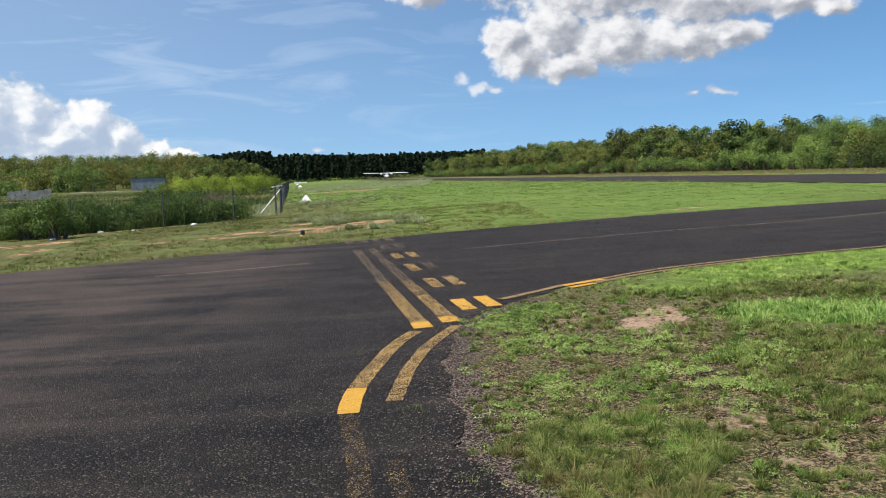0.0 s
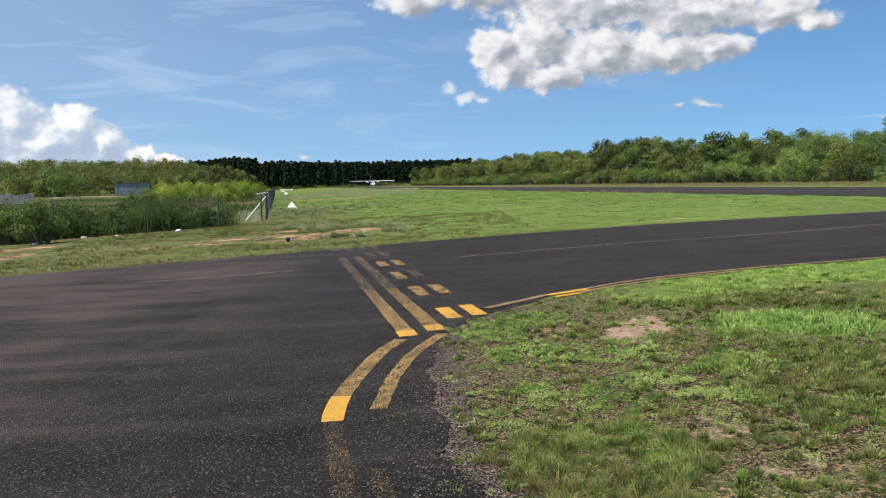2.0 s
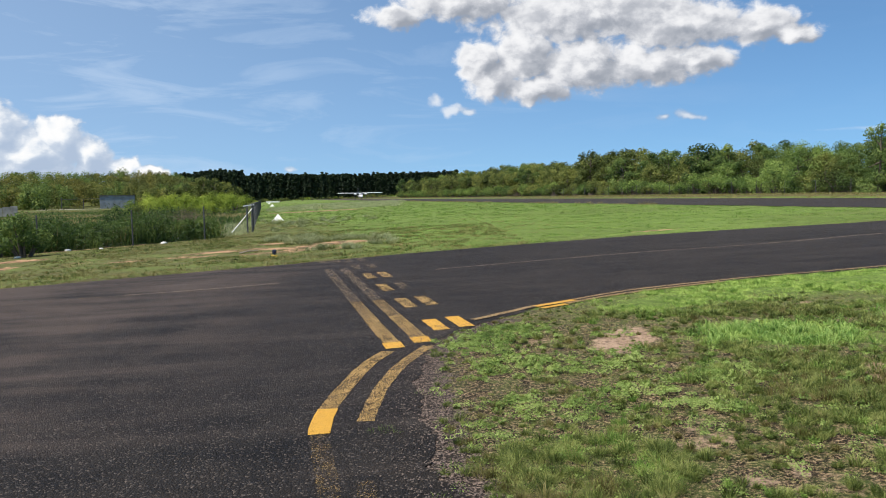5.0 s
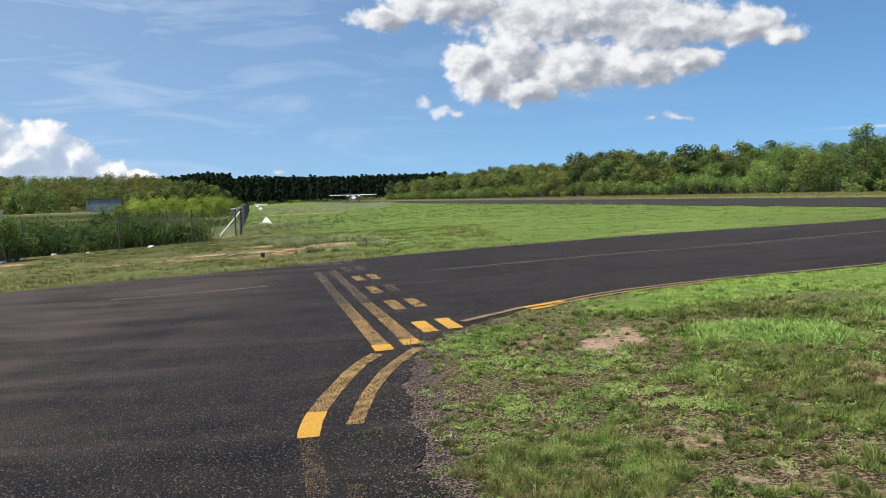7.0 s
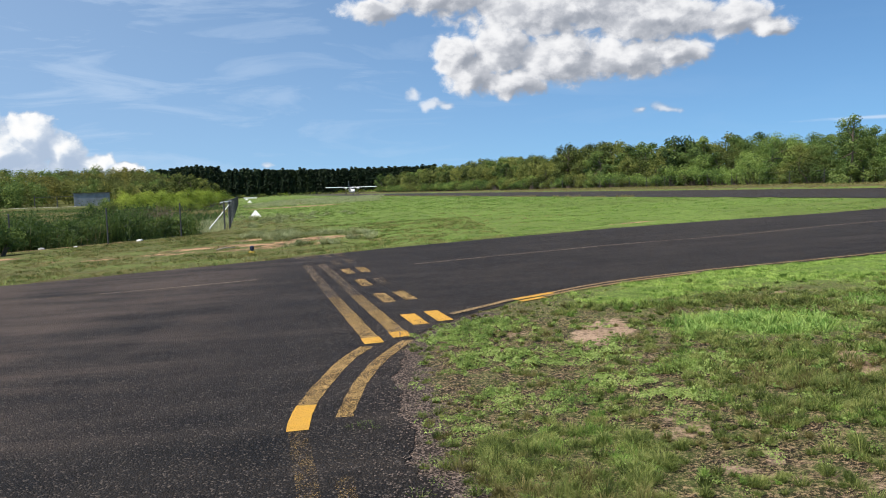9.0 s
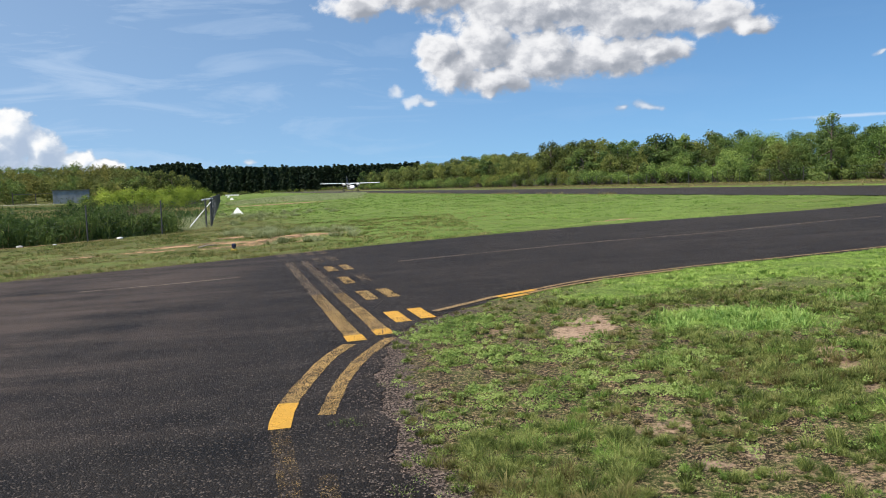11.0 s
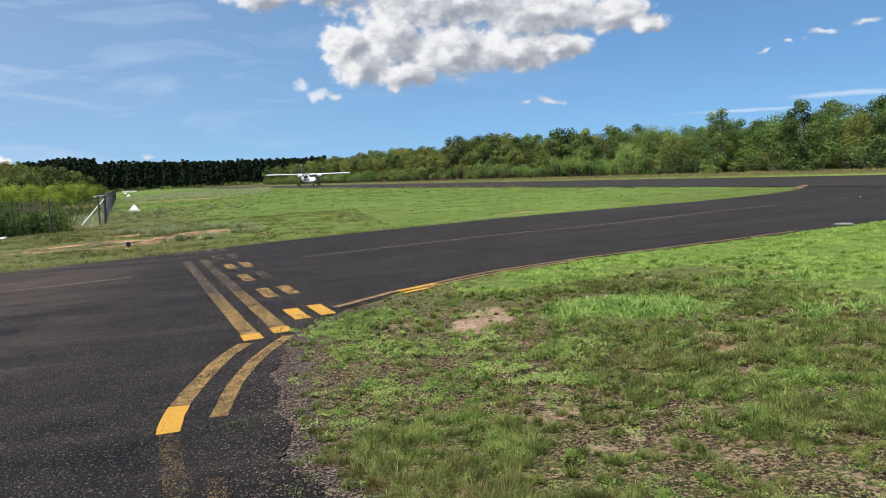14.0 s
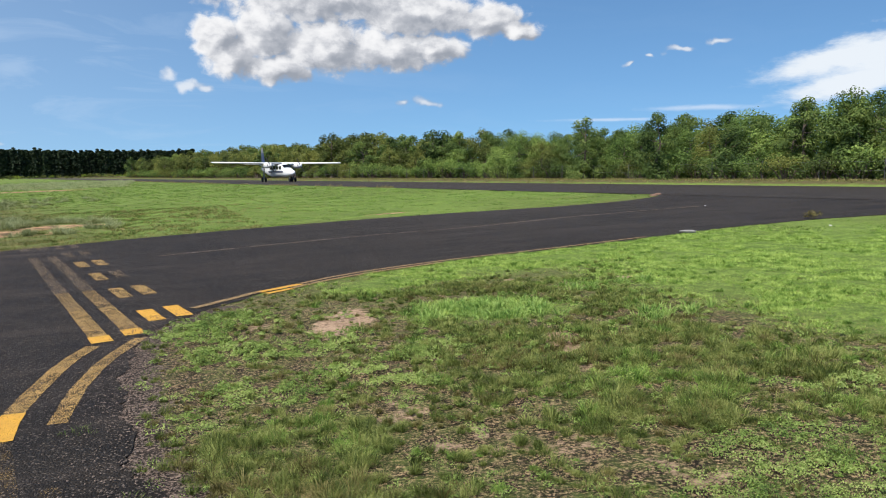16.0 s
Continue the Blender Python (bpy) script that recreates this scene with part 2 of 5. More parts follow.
def leaf_material(name, dark, mid, light, through_light=0.35, rough=0.55, clump_scale=0.55):
    """Foliage: colour varies from leaf to leaf and from clump to clump; some light passes through."""
    m, n, b = material(name)
    geo = n.add("ShaderNodeNewGeometry")
    info = n.add("ShaderNodeObjectInfo")
    clump = n.noise(geo.outputs["Position"], clump_scale, 4.0)
    f = n.math("ADD", n.math("MULTIPLY", geo.outputs["Random Per Island"], 0.45), n.math("MULTIPLY", n.step(clump, 0.27, 0.73), 0.6))
    f = n.math("ADD", f, n.math("MULTIPLY", n.math("SUBTRACT", info.outputs["Random"], 0.5), 0.42))
    colour = n.ramp(f, [(0.12, dark), (0.5, mid), (0.92, light)])
    n.put(b.inputs["Base Color"], colour)
    b.inputs["Roughness"].default_value = rough
    b.inputs["Specular IOR Level"].default_value = 0.15
    t = n.add("ShaderNodeBsdfTranslucent")
    n.put(t.inputs[0], n.mix(1.0, colour, (1.0, 1.0, 0.55), "MULTIPLY"))
    mixed = n.add("ShaderNodeMixShader")
    mixed.inputs[0].default_value = through_light
    n.put(mixed.inputs[1], b.outputs[0])
    n.put(mixed.inputs[2], t.outputs[0])
    n.put(m.node_tree.nodes["Material Output"].inputs[0], mixed.outputs[0])
    return m


def asphalt_material(name, paleness=0.0):
    m, n, b = material(name)
    at = where(n)
    stones = n.add("ShaderNodeTexVoronoi", feature="F1")
    n.put(stones.inputs["Vector"], at)
    stones.inputs["Scale"].default_value = 78.0
    cell = n.add("ShaderNodeSeparateColor")
    n.put(cell.inputs[0], stones.outputs["Color"])
    grain = n.noise(at, 60.0, 5.0, 0.7)
    big = n.noise(at, 0.22, 5.0, 0.6, 0.6)
    mid = n.noise(at, 1.6, 5.0, 0.6)
    base = n.mix(n.step(mid, 0.3, 0.7), (0.0080, 0.0064, 0.0053), (0.0225, 0.0180, 0.0144))
    streak = n.noise(n.vec("MULTIPLY", at, (0.35, 2.4, 1)), 0.8, 6.0, 0.65)
    base = n.mix(n.step(streak, 0.48, 0.74, 0.0, 0.50), base, (0.056, 0.044, 0.036))
    pale = n.math("MULTIPLY", n.step(cell.outputs[0], 0.74, 0.95), n.step(grain, 0.42, 0.56))
    base = n.mix(n.math("MULTIPLY", pale, 0.55), base, (0.215, 0.175, 0.146))
    dust = n.math("MULTIPLY", n.step(n.math("ADD", n.math("MULTIPLY", big, 0.6), n.math("MULTIPLY", streak, 0.4)), 0.38, 0.60), n.step(grain, 0.26, 0.66))
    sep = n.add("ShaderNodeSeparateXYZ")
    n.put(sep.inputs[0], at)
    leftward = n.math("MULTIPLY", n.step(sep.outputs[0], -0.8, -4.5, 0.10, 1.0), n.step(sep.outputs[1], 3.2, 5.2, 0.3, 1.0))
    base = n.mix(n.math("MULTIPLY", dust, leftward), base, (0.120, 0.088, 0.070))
    # Base colour lightened to the right, painting in the sky's sheen at grazing view.
    grazing_sheen = n.step(sep.outputs[0], 0.5, 9.0, 0.0, 0.5)
    base = n.mix(n.math("MULTIPLY", grazing_sheen, n.step(streak, 0.35, 0.65, 0.2, 1.0)), base, (0.052, 0.044, 0.037))
    # Blends the whole sheet towards a lighter brown-grey.
    base = n.mix(paleness * 0.6, base, (0.062, 0.052, 0.043)) if paleness else base
    n.put(b.inputs["Base Color"], base)
    b.inputs["Roughness"].default_value = 0.72
    b.inputs["Specular IOR Level"].default_value = 0.16
    h = n.math("ADD", n.math("MULTIPLY", stones.outputs["Distance"], -1.0), n.math("MULTIPLY", grain, 0.8))
    bump(n, b, h, 1.0, 0.014)
    return m


def paint_material(name, colour, worn):
    """Road paint, worn through to the asphalt in grains and patches."""
    m, n, b = material(name)
    at = where(n)
    grain = n.noise(at, 130.0, 3.0, 0.6)
    patch = n.noise(at, 7.0, 6.0, 0.7)
    wear = n.math("ADD", n.math("MULTIPLY", grain, 0.72), n.math("MULTIPLY", patch, 0.28))
    gone = n.step(wear, 0.60 - worn * 0.24, 0.69 - worn * 0.24)
    tone = n.mix(n.step(patch, 0.3, 0.7), tuple(c * 0.72 for c in colour), colour)
    n.put(b.inputs["Base Color"], tone)
    clear = n.add("ShaderNodeBsdfTransparent")
    mixed = n.add("ShaderNodeMixShader")
    n.put(mixed.inputs[0], gone)
    n.put(mixed.inputs[1], b.outputs[0])
    n.put(mixed.inputs[2], clear.outputs[0])
    n.put(m.node_tree.nodes["Material Output"].inputs[0], mixed.outputs[0])
    b.inputs["Roughness"].default_value = 0.7
    bump(n, b, grain, 0.6, 0.006)
    return m


def ground_material(name):
    """Turf over soil; the attributes soil and lush say where bare earth and fresh growth lie."""
    m, n, b = material(name)
    at = where(n)
    soil_at = n.add("ShaderNodeAttribute", attribute_name="soil").outputs["Fac"]
    lush_at = n.add("ShaderNodeAttribute", attribute_name="lush").outputs["Fac"]
    grit_at = n.add("ShaderNodeAttribute", attribute_name="grit").outputs["Fac"]
    fine = n.noise(at, 22.0, 6.0, 0.7)
    mid = n.noise(at, 2.3, 5.0, 0.6)
    wide = n.noise(at, 0.16, 4.0, 0.6, 0.5)
    stretched = n.noise(n.vec("MULTIPLY", at, (0.5, 1.6, 1)), 0.35, 5.0, 0.6)
    turf = n.mix(n.step(mid, 0.3, 0.7), (0.100, 0.145, 0.030), (0.180, 0.255, 0.055))
    turf = n.mix(n.step(stretched, 0.45, 0.7, 0.0, 0.55), turf, (0.150, 0.165, 0.050))
    turf = n.mix(n.step(wide, 0.42, 0.62, 0.0, 0.7), turf, (0.195, 0.285, 0.060))
    fresh = n.mix(n.step(n.math("ADD", n.math("MULTIPLY", n.noise(at, 30.0, 6.0, 0.75), 0.6), n.math("MULTIPLY", n.noise(at, 5.0, 5.0, 0.65), 0.4)), 0.40, 0.60), (0.085, 0.145, 0.026), (0.225, 0.335, 0.064))
    turf = n.mix(n.math("MULTIPLY", lush_at, 0.9), turf, fresh)
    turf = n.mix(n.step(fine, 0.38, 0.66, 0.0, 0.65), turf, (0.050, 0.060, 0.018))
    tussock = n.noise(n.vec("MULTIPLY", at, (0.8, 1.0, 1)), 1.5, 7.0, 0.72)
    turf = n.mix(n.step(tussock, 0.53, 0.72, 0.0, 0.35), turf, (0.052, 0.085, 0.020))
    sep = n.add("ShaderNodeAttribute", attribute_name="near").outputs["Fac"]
    # Tan thatch; its near-black grain also paints in shade between the tufts.
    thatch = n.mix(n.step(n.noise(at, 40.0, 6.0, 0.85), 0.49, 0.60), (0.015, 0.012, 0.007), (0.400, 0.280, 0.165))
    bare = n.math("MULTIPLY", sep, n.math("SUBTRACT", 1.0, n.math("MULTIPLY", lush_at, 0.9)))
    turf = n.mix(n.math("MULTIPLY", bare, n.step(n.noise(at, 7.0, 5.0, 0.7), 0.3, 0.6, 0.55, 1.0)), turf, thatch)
    dry_at = n.add("ShaderNodeAttribute", attribute_name="dry").outputs["Fac"]
    turf = n.mix(n.math("MULTIPLY", dry_at, n.step(n.noise(at, 0.9, 5.0, 0.65), 0.3, 0.65, 0.45, 1.0)), turf, (0.100, 0.086, 0.038))
    earth = n.mix(n.step(fine, 0.32, 0.58), (0.105, 0.068, 0.044), (0.430, 0.300, 0.205))
    earth = n.mix(n.step(mid, 0.45, 0.75, 0.0, 0.6), earth, (0.200, 0.125, 0.075))
    place = n.add("ShaderNodeSeparateXYZ")
    n.put(place.inputs[0], at)
    clay = n.mix(n.step(n.noise(at, 2.2, 5.0, 0.65), 0.40, 0.58), (0.095, 0.064, 0.034), (0.430, 0.260, 0.150))
    earth = n.mix(n.step(place.outputs[1], 13.0, 18.0), earth, clay)
    blend = n.step(n.math("ADD", soil_at, n.math("MULTIPLY", n.math("SUBTRACT", n.math("ADD", n.math("MULTIPLY", n.noise(at, 1.3, 6.0, 0.7), 0.45), n.math("MULTIPLY", n.noise(at, 6.0, 8.0, 0.8), 0.55)), 0.5), 3.0)), 0.44, 0.62)
    colour = n.mix(blend, turf, earth)
    pebble = n.add("ShaderNodeTexVoronoi", feature="F1")
    n.put(pebble.inputs["Vector"], at)
    pebble.inputs["Scale"].default_value = 95.0
    cell = n.add("ShaderNodeSeparateColor")
    n.put(cell.inputs[0], pebble.outputs["Color"])
    gravel = n.mix(n.step(cell.outputs[0], 0.45, 1.0), (0.028, 0.022, 0.018), (0.250, 0.185, 0.150))
    colour = n.mix(n.step(n.math("ADD", grit_at, n.math("MULTIPLY", n.math("SUBTRACT", n.noise(at, 5.5, 6.0, 0.75), 0.5), 2.0)), 0.35, 0.6), colour, gravel)
    n.put(b.inputs["Base Color"], colour)
    b.inputs["Roughness"].default_value = 0.95
    b.inputs["Specular IOR Level"].default_value = 0.15
    bump(n, b, n.math("ADD", fine, n.math("MULTIPLY", mid, 1.5)), 0.9, 0.03)
    return m


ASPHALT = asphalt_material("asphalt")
ASPHALT_PALER = asphalt_material("paler_asphalt", 0.45)
YELLOW = paint_material("yellow_paint", (0.62, 0.33, 0.035), 0.25)
YELLOW_WORN = paint_material("worn_yellow_paint", (0.52, 0.325, 0.105), 0.66)
YELLOW_FADED = paint_material("faded_yellow_paint", (0.33, 0.235, 0.145), 0.84)
YELLOW_DULL = paint_material("dull_yellow_paint", (0.40, 0.255, 0.095), 0.70)
YELLOW_GHOST = paint_material("nearly_gone_yellow_paint", (0.42, 0.27, 0.09), 0.98)
EDGE_TAN = paint_material("tan_edge_paint", (0.36, 0.235, 0.10), 0.45)
LINE_FADED = paint_material("faded_line_paint", (0.34, 0.25, 0.17), 0.60)
GROUND = ground_material("turf_and_soil")
LEAF_WOOD = leaf_material("woodland_leaf", (0.030, 0.046, 0.014), (0.108, 0.138, 0.038), (0.270, 0.285, 0.080), clump_scale=0.35)
LEAF_MAT = leaf_material("creeping_leaf", (0.090, 0.150, 0.040), (0.240, 0.340, 0.090), (0.430, 0.510, 0.180), clump_scale=3.0)
LEAF_HILL = leaf_material("hillside_leaf", (0.066, 0.082, 0.026), (0.195, 0.210, 0.058), (0.370, 0.345, 0.100), clump_scale=0.07)
LEAF_STRAW = leaf_material("straw_green_leaf", (0.085, 0.088, 0.026), (0.230, 0.220, 0.058), (0.360, 0.330, 0.100), clump_scale=0.2)
LEAF_DARK = leaf_material("dark_leaf", (0.032, 0.058, 0.021), (0.106, 0.165, 0.047), (0.240, 0.305, 0.088))
LEAF_BRIGHT = leaf_material("bright_leaf", (0.099, 0.143, 0.022), (0.231, 0.308, 0.046), (0.385, 0.451, 0.088))
LEAF_GREEN = leaf_material("green_leaf", (0.044, 0.084, 0.026), (0.142, 0.225, 0.060), (0.320, 0.420, 0.115))
LEAF_PINE = leaf_material("pine_needles", (0.010, 0.018, 0.011), (0.024, 0.040, 0.022), (0.054, 0.078, 0.036), through_light=0.12)
LEAF_WEED = leaf_material("weed_leaf", (0.035, 0.065, 0.020), (0.080, 0.130, 0.036), (0.170, 0.220, 0.075))
GRASS = leaf_material("grass_blade", (0.060, 0.088, 0.024), (0.160, 0.215, 0.058), (0.390, 0.410, 0.150), clump_scale=2.2, through_light=0.16)
GRASS_FRESH = leaf_material("fresh_grass_blade", (0.058, 0.115, 0.020), (0.200, 0.325, 0.062), (0.430, 0.540, 0.145), clump_scale=5.0, through_light=0.16)
GRASS_BROAD = leaf_material("broad_grass_blade", (0.050, 0.110, 0.022), (0.150, 0.270, 0.056), (0.340, 0.460, 0.130), clump_scale=5.0, through_light=0.18)
SOFT_GRASS = leaf_material("soft_grass_blade", (0.024, 0.038, 0.009), (0.114, 0.152, 0.035), (0.345, 0.370, 0.122), clump_scale=7.0, through_light=0.2)
TAWNY_GRASS = leaf_material("tawny_grass_blade", (0.075, 0.062, 0.020), (0.175, 0.160, 0.055), (0.330, 0.290, 0.120), clump_scale=4.0, through_light=0.16)
GRASS_DRY = leaf_material("dry_grass_blade", (0.130, 0.110, 0.045), (0.240, 0.200, 0.085), (0.360, 0.300, 0.140), clump_scale=2.2, through_light=0.16)
GRASS_PALE = leaf_material("pale_grass_blade", (0.110, 0.135, 0.060), (0.260, 0.290, 0.140), (0.460, 0.480, 0.280), clump_scale=2.0, through_light=0.2)
GRASS_SEED = leaf_material("seeding_grass_blade", (0.120, 0.095, 0.060), (0.230, 0.180, 0.120), (0.350, 0.280, 0.190), through_light=0.16)
BARK = plain("bark", (0.16, 0.125, 0.095), 0.9, vary=0.25, scale=3.0, relief=0.02)

# ---------------------------------------------------------------- land and paving
PATCHES = [  # bare earth: x, y, half length, half width, turn in degrees, strength
    (1.93, 7.10, 0.72, 0.30, 66, 0.95), (1.2, 7.35, 0.22, 0.22, 10, 0.62), (3.40, 5.4, 0.55, 0.16, 68, 0.95), (3.2, 4.65, 0.26, 0.16, 0, 0.7), (1.70, 4.40, 0.50, 0.20, 65, 0.50),
    (1.85, 3.65, 0.35, 0.30, 10, 0.42), (2.05, 3.3, 0.45, 0.35, 0, 0.46), (2.5, 2.75, 0.45, 0.3, -10, 0.40), (4.3, 8.55, 0.35, 0.10, 0, 0.65), (6.0, 8.1, 0.35, 0.13, 0, 0.8),
    (1.3, 5.75, 0.22, 0.35, 20, 0.42), (0.6, 5.9, 0.2, 0.4, 0, 0.40), (0.45, 7.0, 0.15, 0.4, 0, 0.5), (0.55, 5.0, 0.2, 0.3, 0, 0.36), (1.75, 5.2, 0.3, 0.2, 0, 0.36), (0.95, 6.75, 0.35, 0.15, 10, 0.40),
    (4.1, 3.4, 0.3, 0.12, 0, 0.5), (3.55, 3.85, 0.25, 0.10, 10, 0.5),
    (-3.6, 23.3, 1.3, 0.9, 10, 0.82), (-5.6, 23.2, 1.6, 0.7, 20, 0.7), (-2.3, 24.6, 1.5, 0.9, 10, 0.82), (-4.6, 25.7, 1.0, 0.6, 15, 0.85), (-3.4, 21.8, 2.2, 0.6, 18, 0.62), (-6.8, 21.2, 2.0, 0.5, 20, 0.6),
    (-12.8, 23.0, 2.0, 0.8, 35, 0.9), (-10.9, 20.4, 0.3, 2.0, 10, 0.85), (-10.0, 79, 5.5, 2.6, 0, 1.0), (-14, 100, 6, 3, 0, 0.8),
    (7.4, 22.2, 1.6, 0.22, 3, 0.7), (-12.2, 28.2, 3.5, 0.35, 35, 0.7),
    (-8.5, 21.4, 5.0, 1.2, 24, 0.36), (-1.5, 22.4, 4.0, 1.0, 12, 0.38)]
LUSH = [  # fresh low growth
    (3.45, 7.0, 0.85, 0.62, -10, 1.0), (7.0, 10.9, 4.5, 1.4, 15, 1.0), (3.3, 9.3, 1.4, 0.5, 25, 0.9), (9.5, 8.0, 4.0, 3.2, 0, 1.0), (7.2, 5.2, 1.7, 2.2, 0, 1.0), (6.6, 7.0, 1.2, 1.4, 0, 0.9),
    (5, 30, 12, 7, 0, 0.55), (9, 60, 10, 18, 0, 0.6), (12, 30, 7, 4, 10, 0.5)]
SOFT = [  # soft olive tussocks
    (0.80, 3.9, 0.55, 0.75, 0, 1.0), (1.0, 3.0, 0.6, 0.6, 0, 0.9), (3.0, 5.0, 0.95, 1.35, 10, 1.0), (3.9, 4.6, 1.2, 1.5, 20, 1.0), (3.5, 8.3, 1.1, 0.32, 2, 1.0), (4.6, 8.0, 0.9, 0.45, 0, 0.9),
    (2.6, 6.4, 0.3, 0.4, 0, 0.9), (4.7, 6.9, 0.6, 0.6, 0, 0.8), (3.0, 3.5, 0.5, 0.4, 0, 0.9), (4.6, 2.9, 0.9, 0.6, 0, 0.9), (2.2, 8.5, 0.5, 0.3, 25, 0.7)]
CREEPERS = [  # mats of small leaves
    (3.1, 2.45, 0.75, 0.42, 0, 1.0), (3.3, 2.85, 0.5, 0.22, 0, 0.9), (0.6, 7.25, 0.3, 0.5, 0, 0.9), (0.66, 5.1, 0.2, 0.25, 0, 0.95), (1.05, 4.95, 0.25, 0.22, 0, 0.95), (1.5, 5.3, 0.25, 0.2, 0, 0.9),
    (1.85, 4.85, 0.3, 0.18, 0, 0.9), (0.8, 6.3, 0.35, 0.35, 0, 0.75), (1.15, 6.2, 0.3, 0.25, 0, 0.6), (4.4, 3.5, 0.3, 0.15, 0, 0.8), (0.95, 7.8, 0.4, 0.35, 30, 0.8), (2.35, 5.7, 0.3, 0.3, 0, 0.6), (1.5, 6.2, 0.4, 0.3, 0, 0.5), (0.4, 4.6, 0.15, 0.3, 0, 0.6)]


def spots(x, y, table):
    out = np.zeros(np.shape(x))
    for px, py, ra, rb, turn, strength in table:
        c, s_ = math.cos(radians(turn)), math.sin(radians(turn))
        dx, dy = x - px, y - py
        q = np.hypot((dx * c + dy * s_) / ra, (-dx * s_ + dy * c) / rb)
        out = np.maximum(out, strength * (1 - smooth(0.55, 1.35, q)))
    return out


def edge_distance(x, y, line):
    """Distance from points to a polyline's corners (fine enough for masks)."""
    best = np.full(np.shape(x), 1e9)
    for px, py in resample(line, 400):
        best = np.minimum(best, (x - px) ** 2 + (y - py) ** 2)
    return np.sqrt(best)


def graded(stops):
    out = [stops[0][0]]
    for (a, _), (b, step_) in zip(stops, stops[1:]):
        out.extend(np.linspace(a, b, max(1, round((b - a) / step_)) + 1)[1:])
    return np.array(out)


def build_ground():
    Ls = graded([(-2500, 0), (-400, 200), (-60, 12), (-16, 2.0), (-3, 0.5), (14, 0.16), (24, 0.5), (46, 0.55), (100, 6), (400, 50), (2500, 300)])
    ss_ = graded([(-1500, 0), (-200, 200), (-20, 12), (1, 1.0), (13, 0.16), (40, 0.5), (120, 2.5), (420, 10), (900, 60), (4200, 300)])
    L, s = np.meshgrid(Ls, ss_)
    x, y = to_xy(L, s)
    z = land(x, y)
    paved = inside(x, y, taxi_outline) | ((L > RUNWAY[0]) & (L < RUNWAY[1]) & (s > -120) & (s < 420))
    d_near, d_far = edge_distance(x, y, NEAR_EDGE), edge_distance(x, y, FAR_EDGE)
    rough = np.array([noise.noise((px * 0.9, py * 0.9, 0)) * 0.03 + noise.noise((px * 3.1, py * 3.1, 5)) * 0.014 if abs(px) < 40 and -5 < py < 70 else 0
                      for px, py in zip(x.ravel(), y.ravel())]).reshape(x.shape)
    z = z + np.where(paved, -0.045 * smooth(0.15, 0.5, np.minimum(d_near, d_far)), rough * smooth(0.05, 0.6, np.minimum(d_near, d_far)))
    rows, cols = x.shape
    k = np.arange(rows * cols).reshape(rows, cols)
    faces = np.stack([k[:-1, :-1], k[:-1, 1:], k[1:, 1:], k[1:, :-1]], -1).reshape(-1, 4)
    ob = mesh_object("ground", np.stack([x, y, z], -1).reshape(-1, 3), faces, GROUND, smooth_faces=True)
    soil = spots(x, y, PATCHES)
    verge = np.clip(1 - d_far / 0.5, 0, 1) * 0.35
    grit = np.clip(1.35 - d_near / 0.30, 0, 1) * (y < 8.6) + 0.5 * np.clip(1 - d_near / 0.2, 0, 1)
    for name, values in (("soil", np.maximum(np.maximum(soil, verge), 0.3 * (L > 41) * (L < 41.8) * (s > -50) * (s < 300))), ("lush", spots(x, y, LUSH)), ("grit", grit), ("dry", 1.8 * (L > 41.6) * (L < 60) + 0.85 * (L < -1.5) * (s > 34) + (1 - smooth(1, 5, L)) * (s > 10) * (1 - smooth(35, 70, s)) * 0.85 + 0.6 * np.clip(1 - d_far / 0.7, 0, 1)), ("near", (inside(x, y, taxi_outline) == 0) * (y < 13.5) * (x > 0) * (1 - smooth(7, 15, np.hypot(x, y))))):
        ob.data.attributes.new(name, "FLOAT", "POINT").data.foreach_set("value", values.ravel().astype(np.float32))
    return tagged(ob, "green airfield turf with bare earth patches and a gravel fringe", "ground", kind="structure")


def ribbon(name, side_a, side_b, across, lift, mat, parent=None):
    """A sheet between two lines of equal length, laid on the land."""
    verts, faces = [], []
    for a, b in zip(side_a, side_b):
        for t in np.linspace(0, 1, across + 1):
            x, y = a + (b - a) * t
            verts.append((x, y, height(x, y) + lift))
    w = across + 1
    for i in range(len(side_a) - 1):
        for j in range(across):
            faces.append((i * w + j, i * w + j + 1, (i + 1) * w + j + 1, (i + 1) * w + j))
    return mesh_object(name, verts, faces, mat, parent)


def ragged(line, amount, seed):
    """The crumbled edge of old asphalt."""
    out = []
    for x, y in line:
        k = noise.noise((x * 2.3, y * 2.3, seed)) + 0.6 * noise.noise((x * 7.0, y * 7.0, seed)) + 0.45 * noise.noise((x * 16.0, y * 16.0, seed))
        out.append((x + k * amount, y + noise.noise((x * 2.3, y * 2.3, seed + 9)) * amount))
    return np.array(out)


def build_paving():
    # pair the two edges by station so that the sheet never folds
    near = ragged(resample(NEAR_EDGE, 1500), 0.10, 3)
    far = ragged(resample(FAR_EDGE, 1500), 0.07, 7)
    road = ribbon("taxiway", near, far, 14, 0.008, ASPHALT)
    tagged(road, "dark weathered asphalt taxiway with crumbled edges", "taxiway", kind="structure")
    st = np.linspace(-120, 420, 271)
    edge_a = ragged(np.array([to_xy(RUNWAY[0], q) for q in st]), 0.08, 1)
    edge_b = ragged(np.array([to_xy(RUNWAY[1], q) for q in st]), 0.08, 2)
    run = ribbon("runway", edge_a, edge_b, 12, 0.018, ASPHALT_PALER)
    tagged(run, "dark asphalt runway beside the woodland", "runway", kind="structure")


build_ground()
build_paving()


